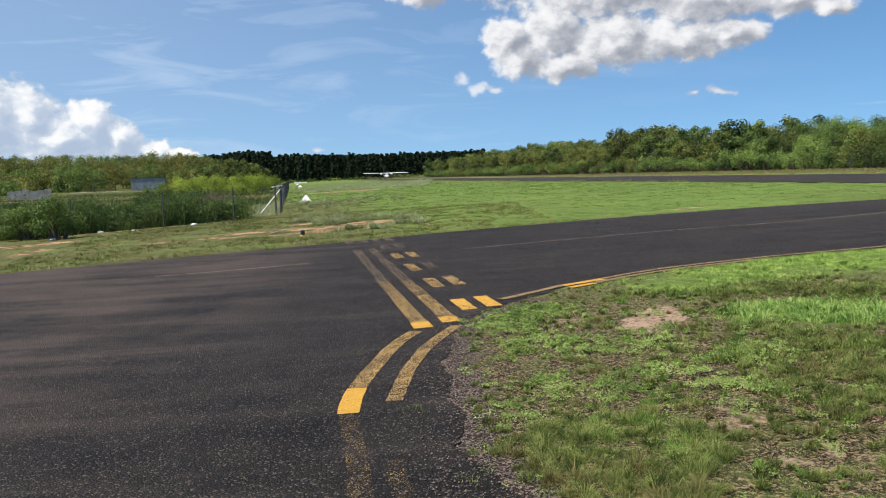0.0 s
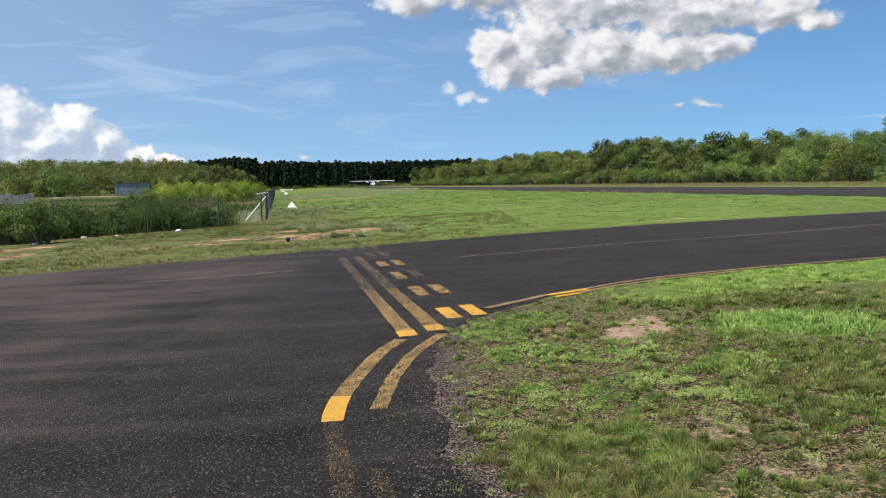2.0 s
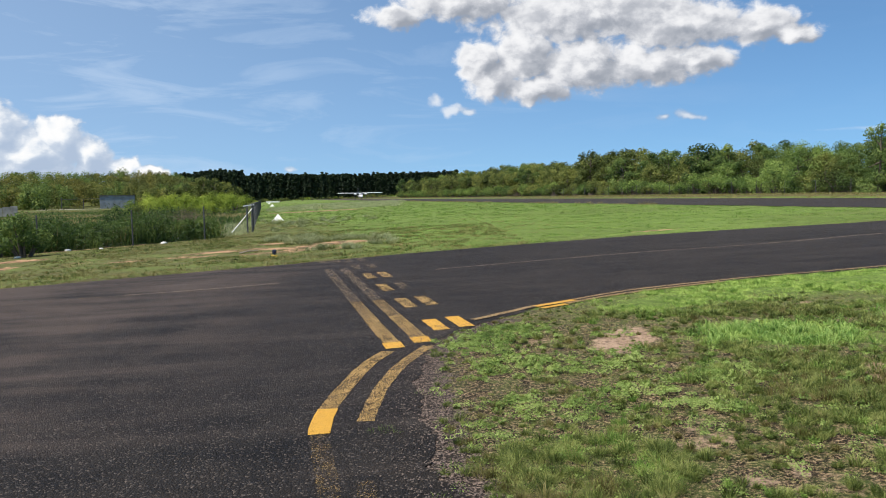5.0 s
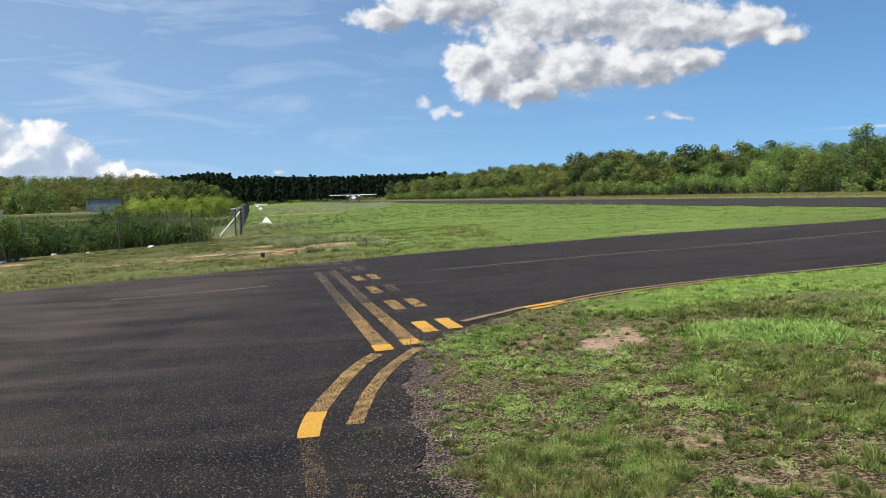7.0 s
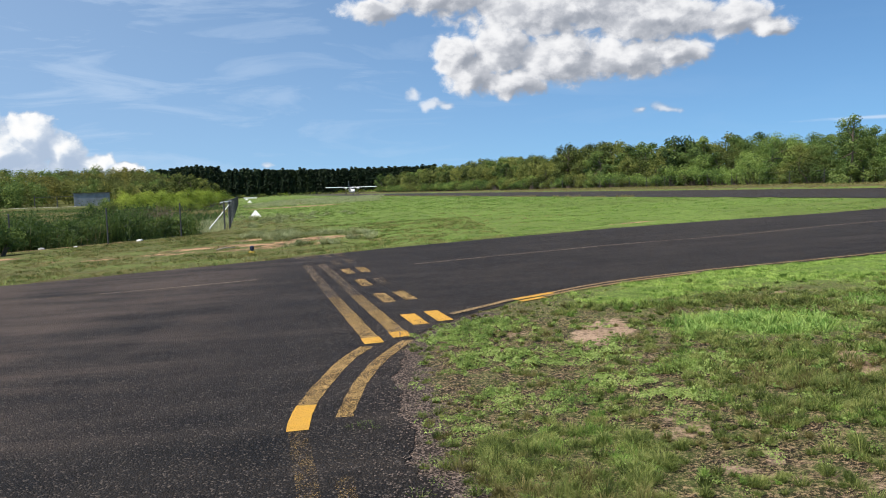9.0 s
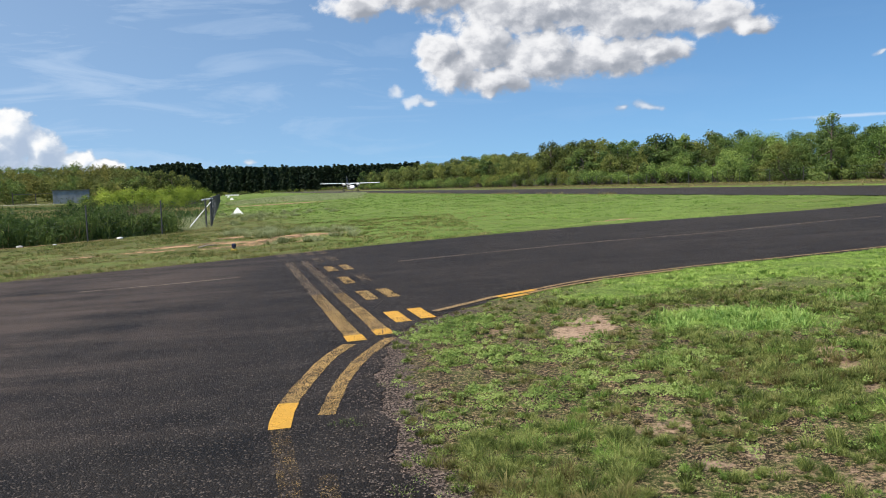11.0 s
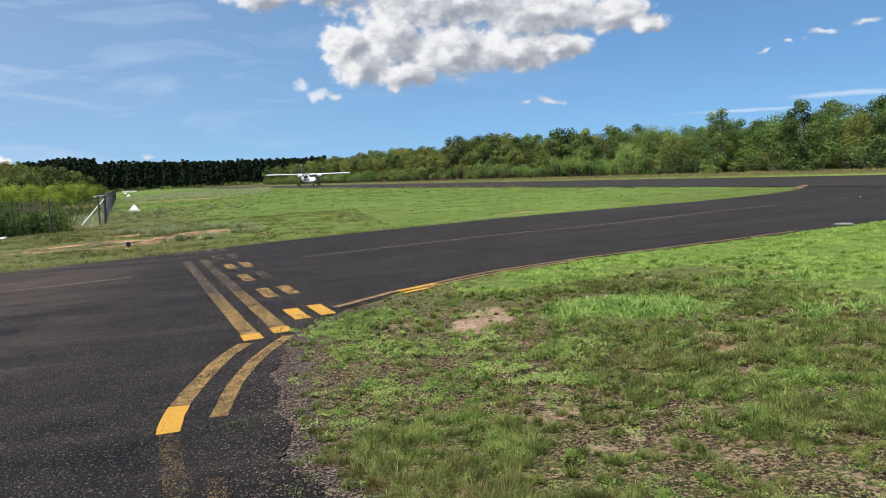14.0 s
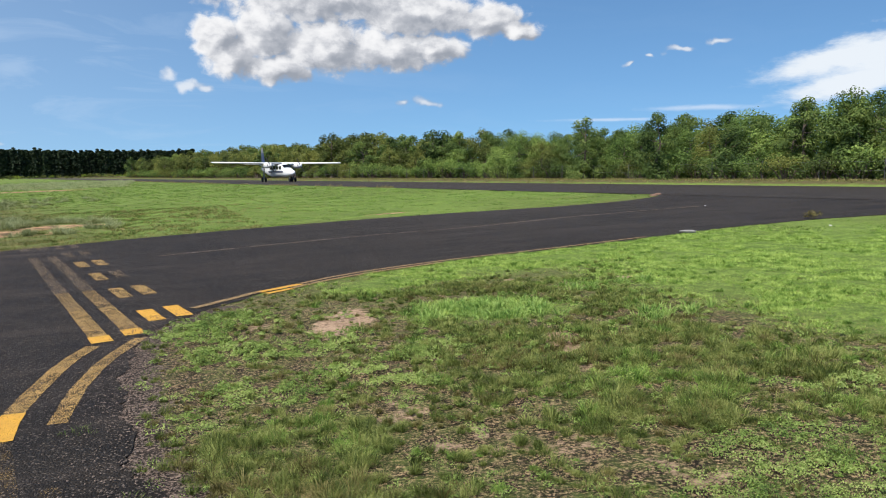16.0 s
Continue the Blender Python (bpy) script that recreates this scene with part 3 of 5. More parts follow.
def stripe(name, line, width, mat, lift=0.0125, label="", wobble=0.008):
    """A painted stripe along a line, with slightly uneven sides."""
    line = np.asarray(line, float)
    d = np.gradient(line, axis=0)
    nrm = np.c_[-d[:, 1], d[:, 0]] / np.linalg.norm(d, axis=1)[:, None]
    j = np.array([[noise.noise((p[0] * 6, p[1] * 6, 1)), noise.noise((p[0] * 6, p[1] * 6, 2))] for p in line]) * wobble
    ob = ribbon(name, line - nrm * (width / 2 + j[:, :1]), line + nrm * (width / 2 + j[:, 1:]), 2, lift, mat)
    return tagged(ob, label, "road marking", "taxiway markings", "structure")


def straight(L0, s0, L1, s1, step=0.25):
    k = max(2, int(math.hypot(L1 - L0, s1 - s0) / step) + 1)
    return [to_xy(L0 + (L1 - L0) * t, s0 + (s1 - s0) * t) for t in np.linspace(0, 1, k)]


def build_markings():
    bright, worn = "bright yellow holding line paint on asphalt", "worn yellow holding line paint on asphalt"
    for L, s0 in ((1.17, 7.2), (1.48, 7.36)):
        stripe("hold_line", straight(L, s0, L, s0 + 0.3), 0.19, YELLOW, label=bright)
        stripe("hold_line", straight(L, s0 + 0.3, L, 9.1), 0.165, YELLOW_WORN, label=worn)
        stripe("hold_line", straight(L, 9.1, L, 10.6), 0.16, YELLOW_DULL, label="dull worn yellow holding line paint")
        stripe("hold_line", straight(L, 10.6, L + 0.02, 15.7), 0.16, YELLOW_FADED, label="faded tan holding line paint")
        stripe("hold_line", straight(L + 0.02, 17.25, L + 0.02, 17.75), 0.2, YELLOW_FADED, label="faded tan holding line paint")
    for L, shift in ((1.80, 0.0), (2.09, 0.06)):
        for k in range(6):
            s0 = 8.29 + shift + 1.86 * k
            mat = (YELLOW, YELLOW_WORN, YELLOW_WORN, YELLOW_WORN, YELLOW_FADED, YELLOW_FADED)[k]
            if L > 2 and k in (1, 2):
                mat = YELLOW_FADED if k == 2 else YELLOW_WORN
            half = 0.36 if k == 0 else 0.45
            stripe("hold_dash", straight(L - 0.005, s0 - half, L - 0.005, s0 + half, 0.15), 0.17, mat, label="yellow holding dash" if k < 2 else "faded yellow holding dash")
    outer = curve_through([(-0.30, 7.16), (-0.47, 6.58), (-0.585, 5.86), (-0.645, 5.36), (-0.655, 4.98), (-0.64, 4.74)], 8)
    stripe("edge_line", outer[:26], 0.135, YELLOW_WORN, label="worn yellow curved edge line")
    stripe("edge_line", outer[25:], 0.145, YELLOW, label="bright yellow curved edge line")
    stripe("edge_line", curve_through([(-0.64, 4.74), (-0.56, 4.27), (-0.48, 3.84), (-0.43, 3.47), (-0.36, 2.8), (-0.3, 1.5)], 8), 0.12, YELLOW_GHOST, label="nearly gone yellow edge line")
    stripe("edge_line", curve_through([(0.09, 7.32), (-0.15, 6.58), (-0.29, 5.86), (-0.345, 5.25), (-0.365, 4.96)], 8), 0.115, YELLOW_WORN, label="worn yellow curved edge line")
    stripe("edge_line", curve_through([(-0.30, 3.9), (-0.22, 3.4), (-0.12, 2.6)], 8), 0.1, YELLOW_GHOST, label="nearly gone yellow edge line")
    stripe("edge_line", curve_through([(0.62, 8.62), (1.07, 9.03), (1.44, 9.38)], 8), 0.10, EDGE_TAN, lift=0.018, label="faded tan edge line")
    stripe("edge_line", curve_through([(1.43, 9.36), (1.84, 9.62), (2.0, 9.72)], 8), 0.12, YELLOW, label="bright yellow edge line")
    stripe("edge_line", curve_through([(1.5, 9.20), (1.84, 9.42)], 8), 0.10, YELLOW, label="bright yellow edge line")
    stripe("edge_line", curve_through([(1.84, 9.42), (2.35, 9.80), (3.2, 10.24), (4.3, 10.62)], 8), 0.08, EDGE_TAN, lift=0.018, label="faded tan edge line")
    stripe("edge_line", curve_through([(2.0, 9.72), (2.5, 10.07), (3.2, 10.42), (4.3, 10.78), (4.95, 10.95), (6.4, 11.22), (8.8, 11.8)], 8), 0.075, EDGE_TAN, lift=0.018, label="faded tan edge line")
    centre_l = curve_through([(-14, 10.2), (-7.23, 12.33), (-5.6, 12.81), (-3.8, 13.17), (-2.43, 13.55)], 8)
    stripe("centre_line", centre_l[:20], 0.10, YELLOW_GHOST, label="nearly gone taxiway centre line")
    stripe("centre_line", centre_l[19:], 0.085, LINE_FADED, label="faded tan taxiway centre line")
    stripe("centre_line", curve_through([(0.34, 14.45), (2.4, 15.1), (4.8, 15.75), (7.2, 16.1), (10.1, 17.0), (12.9, 17.55), (14.9, 17.85)], 10), 0.07, LINE_FADED, label="faded tan taxiway centre line")


build_markings()

# ---------------------------------------------------------------- grass
rng = np.random.default_rng(7)


def blade_mesh(name, base, counts, tall, spread, width, mat, lean=0.55, droop=0.35, simple=False):
    """Tufts of bent, tapering blades. base: n x 3; counts, tall, spread, width: one value a tuft."""
    idx = np.repeat(np.arange(len(base)), counts)
    m = len(idx)
    turn = rng.uniform(0, 2 * np.pi, m)
    away = np.sqrt(rng.uniform(0, 1, m))
    out = np.c_[np.cos(turn), np.sin(turn), np.zeros(m)]
    root = base[idx] + out * (spread[idx] * away)[:, None]
    hgt = tall[idx] * rng.uniform(0.55, 1.1, m) * (1.12 - 0.5 * away ** 2)
    tilt = lean * (0.25 + away) * rng.uniform(0.3, 1.3, m)
    jit = turn + rng.normal(0, 0.7, m)
    dirn = np.c_[np.cos(jit), np.sin(jit), np.zeros(m)]
    side_a = rng.uniform(0, 2 * np.pi, m)
    side = np.c_[np.cos(side_a), np.sin(side_a), np.zeros(m)] * (width[idx] * rng.uniform(0.6, 1.2, m))[:, None] / 2
    up = np.array([0, 0, 1.0])
    if simple:
        tip = root + up * hgt[:, None] + dirn * (hgt * tilt * 0.8)[:, None]
        return mesh_object(name, np.stack([root - side, root + side, tip], 1).reshape(-1, 3), np.arange(m * 3).reshape(m, 3), mat)
    mid = root + up * (hgt * 0.58)[:, None] + dirn * (hgt * tilt * 0.40)[:, None]
    tip = root + up * (hgt * (1 - droop * tilt * 0.5))[:, None] + dirn * (hgt * tilt * 1.05)[:, None]
    verts = np.stack([root - side, root + side, mid + side * 0.75, mid - side * 0.75, tip], 1).reshape(-1, 3)
    k = np.arange(m) * 5
    faces = [(a, a + 1, a + 2, a + 3) for a in k.tolist()] + [(a + 3, a + 2, a + 4) for a in k.tolist()]
    return mesh_object(name, verts, faces, mat)


def leaf_mesh(name, centres, normals, size, mat, parent=None, slim=0.55, label=""):
    """Leaves as small folded diamonds."""
    m = len(centres)
    nrm = normals / (np.linalg.norm(normals, axis=1)[:, None] + 1e-9)
    helper = rng.normal(size=(m, 3))
    a = np.cross(nrm, helper)
    a /= np.linalg.norm(a, axis=1)[:, None] + 1e-9
    b = np.cross(nrm, a)
    size = np.broadcast_to(size, m)[:, None] if np.ndim(size) else np.full((m, 1), size)
    fold = nrm * size * 0.12
    verts = np.stack([centres - a * size * 0.5, centres + b * size * slim * 0.5 + fold, centres + a * size * 0.5, centres - b * size * slim * 0.5 + fold], 1).reshape(-1, 3)
    faces = np.arange(m * 4).reshape(m, 4)
    return mesh_object(name, verts, faces, mat, parent, label)


def scatter(count, x0, x1, y0, y1):
    return rng.uniform(x0, x1, count), rng.uniform(y0, y1, count)


def on_land(x, y, lift=0.0):
    return np.c_[x, y, land(x, y) + lift]


def patchy(x, y, scale, seed):
    return np.array([noise.noise((a * scale, b * scale, seed)) for a, b in zip(x, y)])


def not_paved(x, y, margin=0.0):
    L, s = to_ls(x, y)
    return ~inside(x, y, taxi_outline) & ~((L > RUNWAY[0] - 0.1) & (L < RUNWAY[1] + 0.1))


def sees(x, y, low, high, reach=1e9):
    a = np.degrees(np.arctan2(x, y))
    return (a > low) & (a < high) & (np.hypot(x, y) < reach)


def near_verge(count, x0, x1, y0, y1):
    """Random places on the verge by the taxiway's bend, inside the view."""
    x, y = scatter(count, x0, x1, y0, y1)
    keep = not_paved(x, y) & sees(x, y, -4, 56)
    x, y = x[keep], y[keep]
    return x, y, np.hypot(x, y), edge_distance(x, y, NEAR_EDGE)


def build_near_grass():
    # tussocks of fine bent blades: dense in the soft places, scattered and small between
    x, y, d, edge = near_verge(64000, 0.1, 7.5, 1.9, 10.0)
    soil, fresh, soft, creep = (spots(x, y, t) for t in (PATCHES, LUSH, SOFT, CREEPERS))
    coarse, small = patchy(x, y, 2.6, 21), patchy(x, y, 8.0, 5)
    amount = (0.12 + 0.21 * soft) * (1 - 0.8 * fresh) * (1 - 0.85 * smooth(0.3, 0.9, soil)) * (1 - 0.5 * creep) * smooth(-0.30, 0.16, coarse * 0.7 + small * 0.75 + 0.13 * soft)
    amount = amount * np.clip(edge / 0.3, 0.12, 1) * np.clip(1.25 - d / 16, 0.4, 1)
    keep = rng.uniform(0, 1, len(x)) < amount
    x, y, d, edge, soft, coarse, soil, fresh = (v[keep] for v in (x, y, d, edge, soft, coarse, soil, fresh))
    k = len(x)
    size = (0.024 + 0.030 * soft + 0.036 * rng.uniform(0, 1, k) ** 2) * (1 + 0.5 * np.clip(coarse, -0.5, 0.8)) * rng.uniform(0.7, 1.25, k)
    tone = rng.uniform(0, 1, k) - 0.5 * np.clip(1 - edge / 0.6, 0, 1) * (y < 5.2) - 0.25 * soil + 0.45 * patchy(x, y, 1.3, 25) + 0.9 * smooth(0.35, 0.8, fresh)
    for name, mat, mask, label in (("grass_clump", SOFT_GRASS, (tone > 0.11) & (tone < 0.93), "soft olive green tussocks of fine grass on the verge"),
                                   ("tawny_grass_clump", TAWNY_GRASS, tone <= 0.11, "tawny brown tussocks of dry grass on the verge"),
                                   ("fresh_grass_clump", GRASS_FRESH, tone >= 0.93, "fresh green tussocks of fine grass on the verge")):
        q, far = size[mask], np.clip(d[mask] / 4.2, 0.7, 2.4)
        m = len(q)
        ob = blade_mesh(name, on_land(x[mask], y[mask], -0.006), (rng.integers(75, 120, m) / np.sqrt(far)).astype(int), q * rng.uniform(0.95, 1.45, m), q * rng.uniform(0.35, 0.6, m), 0.0036 * far, mat, lean=1.15, droop=0.8)
        tagged(ob, label, "grass", kind="stuff")
    # short thin sward between the tussocks
    x, y, d, edge = near_verge(36000, 0.1, 8.0, 1.9, 11.5)
    soil, fresh, creep = (spots(x, y, t) for t in (PATCHES, LUSH, CREEPERS))
    thin = patchy(x, y, 3.4, 11) + 0.6 * patchy(x, y, 11.0, 3)
    keep = rng.uniform(0, 1, len(x)) < np.clip(0.40 + thin * 0.9 - soil * 0.75, 0.02, 1) * np.clip(edge / 0.4, 0.05, 1) * np.clip(1.2 - d / 12, 0.3, 1) * (1 - 0.5 * fresh)
    x, y, d = x[keep], y[keep], d[keep]
    tone = rng.uniform(0, 1, len(x)) + 0.3 * patchy(x, y, 1.4, 31)
    for name, mat, mask, label in (("sward", SOFT_GRASS, tone > 0.36, "thin olive green sward on the verge"), ("dry_sward", TAWNY_GRASS, tone <= 0.36, "thin tawny dry sward on the verge")):
        m = int(mask.sum())
        ob = blade_mesh(name, on_land(x[mask], y[mask], -0.006), rng.integers(6, 11, m), rng.uniform(0.012, 0.034, m), rng.uniform(0.02, 0.05, m), 0.0040 * np.clip(d[mask] / 4.5, 0.8, 2.4), mat, lean=1.3, simple=True)
        tagged(ob, label, "grass", kind="stuff")
    # low fresh growth further along the bend, and a stand of taller broad blades in it
    x, y, d, edge = near_verge(90000, 1.0, 13.5, 2.6, 12.8)
    fresh = spots(x, y, LUSH) * (y < 13)
    lumps = patchy(x, y, 2.4, 41) + 0.6 * patchy(x, y, 7.0, 43)
    keep = rng.uniform(0, 1, len(x)) < fresh * np.clip(0.72 + lumps * 0.7, 0.28, 1) * np.clip(1.3 - d / 18, 0.3, 1) * np.clip(edge / 0.12, 0, 1)
    x, y, d, lumps = x[keep], y[keep], d[keep], lumps[keep]
    k = len(x)
    ob = blade_mesh("fresh_grass", on_land(x, y, -0.006), rng.integers(10, 16, k), rng.uniform(0.018, 0.045, k) * (1 + 0.6 * np.clip(lumps, -0.4, 1)), rng.uniform(0.03, 0.07, k), 0.0068 * np.clip(d / 6, 0.7, 2.2), GRASS_FRESH, lean=1.4, simple=True)
    tagged(ob, "low bright green grass on the verge", "grass", kind="stuff")
    x, y, d, edge = near_verge(9000, 2.4, 7.5, 5.0, 9.0)
    stand = spots(x, y, [(3.4, 6.9, 0.8, 0.5, -10, 1.0), (5.3, 7.6, 0.7, 0.25, 0, 0.5), (5.9, 4.6, 0.9, 0.25, 10, 0.7), (4.9, 5.9, 0.5, 0.3, 20, 0.5)])
    keep = rng.uniform(0, 1, len(x)) < stand * np.clip(0.30 + patchy(x, y, 4.5, 51), 0.02, 0.7)
    x, y = x[keep], y[keep]
    k = len(x)
    ob = blade_mesh("broad_grass", on_land(x, y, -0.006), rng.integers(16, 26, k), rng.uniform(0.07, 0.15, k), rng.uniform(0.03, 0.07, k), np.full(k, 0.0105), GRASS_BROAD, lean=1.2, droop=0.9)
    tagged(ob, "taller broad-bladed bright green grass", "grass", kind="stuff")
    # creeping weeds: low rosettes of small leaves
    x, y, d, edge = near_verge(34000, 0.1, 5.6, 2.0, 9.0)
    creep = spots(x, y, CREEPERS)
    keep = rng.uniform(0, 1, len(x)) < np.clip(creep * (0.55 + 0.9 * patchy(x, y, 6.0, 61)), 0, 1) * 0.58 + 0.022 * (y < 7.6)
    x, y, d = x[keep], y[keep], d[keep]
    k = len(x)
    each = rng.integers(30, 52, k)
    idx = np.repeat(np.arange(k), each)
    m = len(idx)
    reach = (rng.uniform(0.025, 0.07, k))[idx] * np.sqrt(rng.uniform(0.02, 1, m))
    a = rng.uniform(0, 2 * np.pi, m)
    px, py = x[idx] + reach * np.cos(a), y[idx] + reach * np.sin(a)
    lift = rng.uniform(0.012, 0.065, k)[idx] * (1.1 - (reach / 0.075) ** 2) * rng.uniform(0.5, 1.1, m)
    ok = not_paved(px, py)
    ob = leaf_mesh("weed_mat", np.c_[px, py, land(px, py) + np.maximum(lift, 0.004)][ok], np.c_[0.6 * np.cos(a), 0.6 * np.sin(a), np.full(m, 0.8)][ok] + rng.normal(0, 0.3, (ok.sum(), 3)),
                   (rng.uniform(0.008, 0.018, m) * np.clip(d[idx] / 4, 0.9, 1.6))[ok], LEAF_MAT, slim=0.5)
    tagged(ob, "mats of small bright green creeping leaves", "weeds", kind="stuff")
    # dead leaves and thatch on the bare places
    x, y = scatter(60000, 0.2, 6.0, 1.8, 8.5)
    keep = not_paved(x, y) & (rng.uniform(0, 1, len(x)) < 0.10 + 0.7 * spots(x, y, PATCHES) * (1 - 0.8 * spots(x, y, [(1.9, 7.1, 0.5, 0.6, 30, 1.0)])))
    p = on_land(x[keep], y[keep], 0.012)
    k = len(p)
    ob = leaf_mesh("dead_leaves", p, np.c_[rng.normal(0, 0.4, (k, 2)), np.ones(k)], rng.uniform(0.006, 0.020, k), GRASS_DRY, slim=0.35)
    tagged(ob, "tan dead leaves and thatch on bare earth", "dead leaves", kind="stuff")
    # lone tufts out on the crumbled asphalt
    tufts = np.array([(-0.22, 4.78), (-0.18, 4.70), (-0.28, 4.74), (0.08, 3.62), (0.1, 3.55), (0.16, 4.05), (0.02, 5.6), (0.13, 4.9), (0.17, 6.0), (0.12, 3.3)])
    ob = blade_mesh("grass_tuft", on_land(tufts[:, 0], tufts[:, 1]), np.full(10, 34), np.full(10, 0.035), np.full(10, 0.055), np.full(10, 0.0035), GRASS, lean=1.4)
    tagged(ob, "thin yellow-green tufts in the crumbled asphalt", "grass", kind="stuff")


def build_far_grass():
    # short lawn between taxiway and runway, thinning with distance, and the verge beyond the runway
    n_try = 90000
    a = np.radians(rng.uniform(-34, 54, n_try))
    d = 12.5 * np.exp(rng.uniform(0, np.log(16), n_try))
    x, y = d * np.sin(a), d * np.cos(a)
    L, s = to_ls(x, y)
    soil, fresh = spots(x, y, PATCHES), spots(x, y, LUSH)
    keep = not_paved(x, y) & (L < 47) & (L > -14) & (rng.uniform(0, 1, n_try) < 0.9 - soil * 0.95)
    for table_x, table_y in ((NEAR_EDGE, None),):
        keep &= (edge_distance(x, y, table_x) > 0.15)
    x, y, d, fresh, L = x[keep], y[keep], d[keep], fresh[keep], L[keep]
    field = patchy(x, y, 0.13, 4)
    s_here = to_ls(x, y)[1]
    arid = (1 - smooth(1, 6, L)) * (1 - smooth(35, 70, s_here)) * (y > 13)
    pick = rng.uniform(0, 1, len(x)) + field * 0.8 + fresh * 0.35 - arid * 0.75
    soil_here = spots(x, y, PATCHES)
    weedy = ((L < 1.5) | (soil_here > 0.15)) & (rng.uniform(0, 1, len(x)) < 0.5)
    for name, mat, mask, label in (("lawn", GRASS, (pick <= 0.27) & ~weedy, "olive green mown airfield grass"),
                                   ("fresh_lawn", GRASS_FRESH, (pick > 0.27) & ~weedy & (pick < 1.25), "bright green mown airfield grass"),
                                   ("dry_lawn", GRASS_DRY, ((pick >= 1.25) | (weedy & (pick < 0.3 + soil_here * 1.6)) | (arid > rng.uniform(0.3, 2.0, len(x)))), "straw coloured dry airfield grass"),
                                   ("rough_grass", LEAF_WEED, weedy & (pick >= 0.3 + soil_here * 1.6), "rough darker grass on the outer verge")):
        k = int(mask.sum())
        p = on_land(x[mask], y[mask], -0.01)
        dd = d[mask]
        ob = blade_mesh(name, p, rng.integers(8, 13, k), (0.014 + 0.050 * rng.uniform(0, 1, k) ** 2.5) * np.clip(dd / 30, 0.8, 1.8), 0.07 * np.clip(dd / 16, 0.8, 4), np.clip(dd * 0.0009, 0.010, 0.10), mat, lean=0.9, simple=True)
        tagged(ob, label, "grass", kind="stuff")
    # low tufts on the dry outer verge, yellower along the paving
    x, y = scatter(16000, -14, 3, 14, 33)
    L, s = to_ls(x, y)
    rim = edge_distance(x, y, FAR_EDGE)
    keep = not_paved(x, y) & (L > -6.5) & (rng.uniform(0, 1, len(x)) < np.clip(0.55 + patchy(x, y, 0.7, 71) + 0.4 * (rim < 0.9) - 1.0 * spots(x, y, PATCHES), 0.0, 1))
    x, y, rim = x[keep], y[keep], rim[keep]
    tone = rng.uniform(0, 1, len(x)) + 0.5 * patchy(x, y, 0.5, 73)
    for name, mat, mask, label in (("verge_tuft", GRASS, (rim < 0.8) & (tone > 0.3), "yellow-green tufts along the paving"), ("verge_tuft", SOFT_GRASS, (rim >= 0.8) & (tone > 0.5), "olive green tufts on the outer verge"),
                                   ("dry_verge_tuft", TAWNY_GRASS, tone <= np.where(rim < 0.8, 0.3, 0.5), "tawny dry tufts on the outer verge")):
        k = int(mask.sum())
        ob = blade_mesh(name, on_land(x[mask], y[mask], -0.01), rng.integers(12, 20, k), rng.uniform(0.03, 0.10, k), rng.uniform(0.05, 0.14, k), np.full(k, 0.016), mat, lean=1.1, simple=True)
        tagged(ob, label, "grass", kind="stuff")
    # pale feathery clumps round the bare earth across the taxiway
    spots_at = [(-4.2, 26.4), (-3.6, 25.0), (-3.9, 25.6), (-2.6, 21.9), (-2.7, 26.4), (-2.2, 26.6), (-1.8, 26.0), (-1.9, 21.6), (-1.2, 23.0), (-3.2, 26.8), (-4.8, 27.2), (-1.4, 25.4), (-5.2, 28.4), (-4.0, 28.6)]
    centre = np.repeat(np.array(spots_at), 4, axis=0) + rng.normal(0, 0.26, (len(spots_at) * 4, 2))
    loose = np.c_[rng.normal(-7.0, 2.2, 60), rng.normal(44, 6, 60)]
    x, y = np.vstack([centre, loose[to_ls(loose[:, 0], loose[:, 1])[0] > -0.2]]).T
    k = len(x)
    for mat, label, dx, share in ((GRASS_PALE, "pale grey-green feathery grass clumps around bare earth", 0.0, 150), (SOFT_GRASS, "green tall grass clumps around bare earth", 0.25, 60)):
        ob = blade_mesh("tall_grass_clump", on_land(x + dx, y + dx * 0.7, -0.01), np.full(k, share), rng.uniform(0.14, 0.36, k) * (1.0 if share > 100 else 0.6), rng.uniform(0.08, 0.20, k), np.full(k, 0.010), mat, lean=1.2, droop=0.9)
        tagged(ob, label, "grass", kind="stuff")
    # thin pale grass beside the fence and far down the field
    x, y = np.r_[rng.uniform(-11, -7.6, 700), rng.uniform(-22, -2, 900)], np.r_[rng.uniform(33, 60, 700), rng.uniform(84, 150, 900)]
    L, s = to_ls(x, y)
    ok = np.where(y < 62, L < -0.9, L > 0.2)
    x, y = x[ok], y[ok]
    k = len(x)
    ob = blade_mesh("pale_meadow_grass", on_land(x, y), np.full(k, 26), rng.uniform(0.12, 0.32, k), rng.uniform(0.25, 0.6, k), np.clip(np.hypot(x, y) * 0.0006, 0.02, 0.09), GRASS_PALE, lean=0.7, simple=True)
    tagged(ob, "pale grey-green meadow grass", "grass", kind="stuff")
    # weeds and seed heads at the runway's edge
    s = rng.uniform(42, 130, 260)
    Lq = np.where(rng.uniform(0, 1, 260) < 0.35, 22.7, 41.6) + rng.normal(0, 0.25, 260)
    x, y = to_xy(Lq, s)
    ob = blade_mesh("edge_weed", on_land(x, y), np.full(260, 14), rng.uniform(0.08, 0.25, 260), np.full(260, 0.25), np.full(260, 0.04), GRASS_DRY, lean=0.7)
    tagged(ob, "dry weeds along the runway edge", "weeds", kind="stuff")
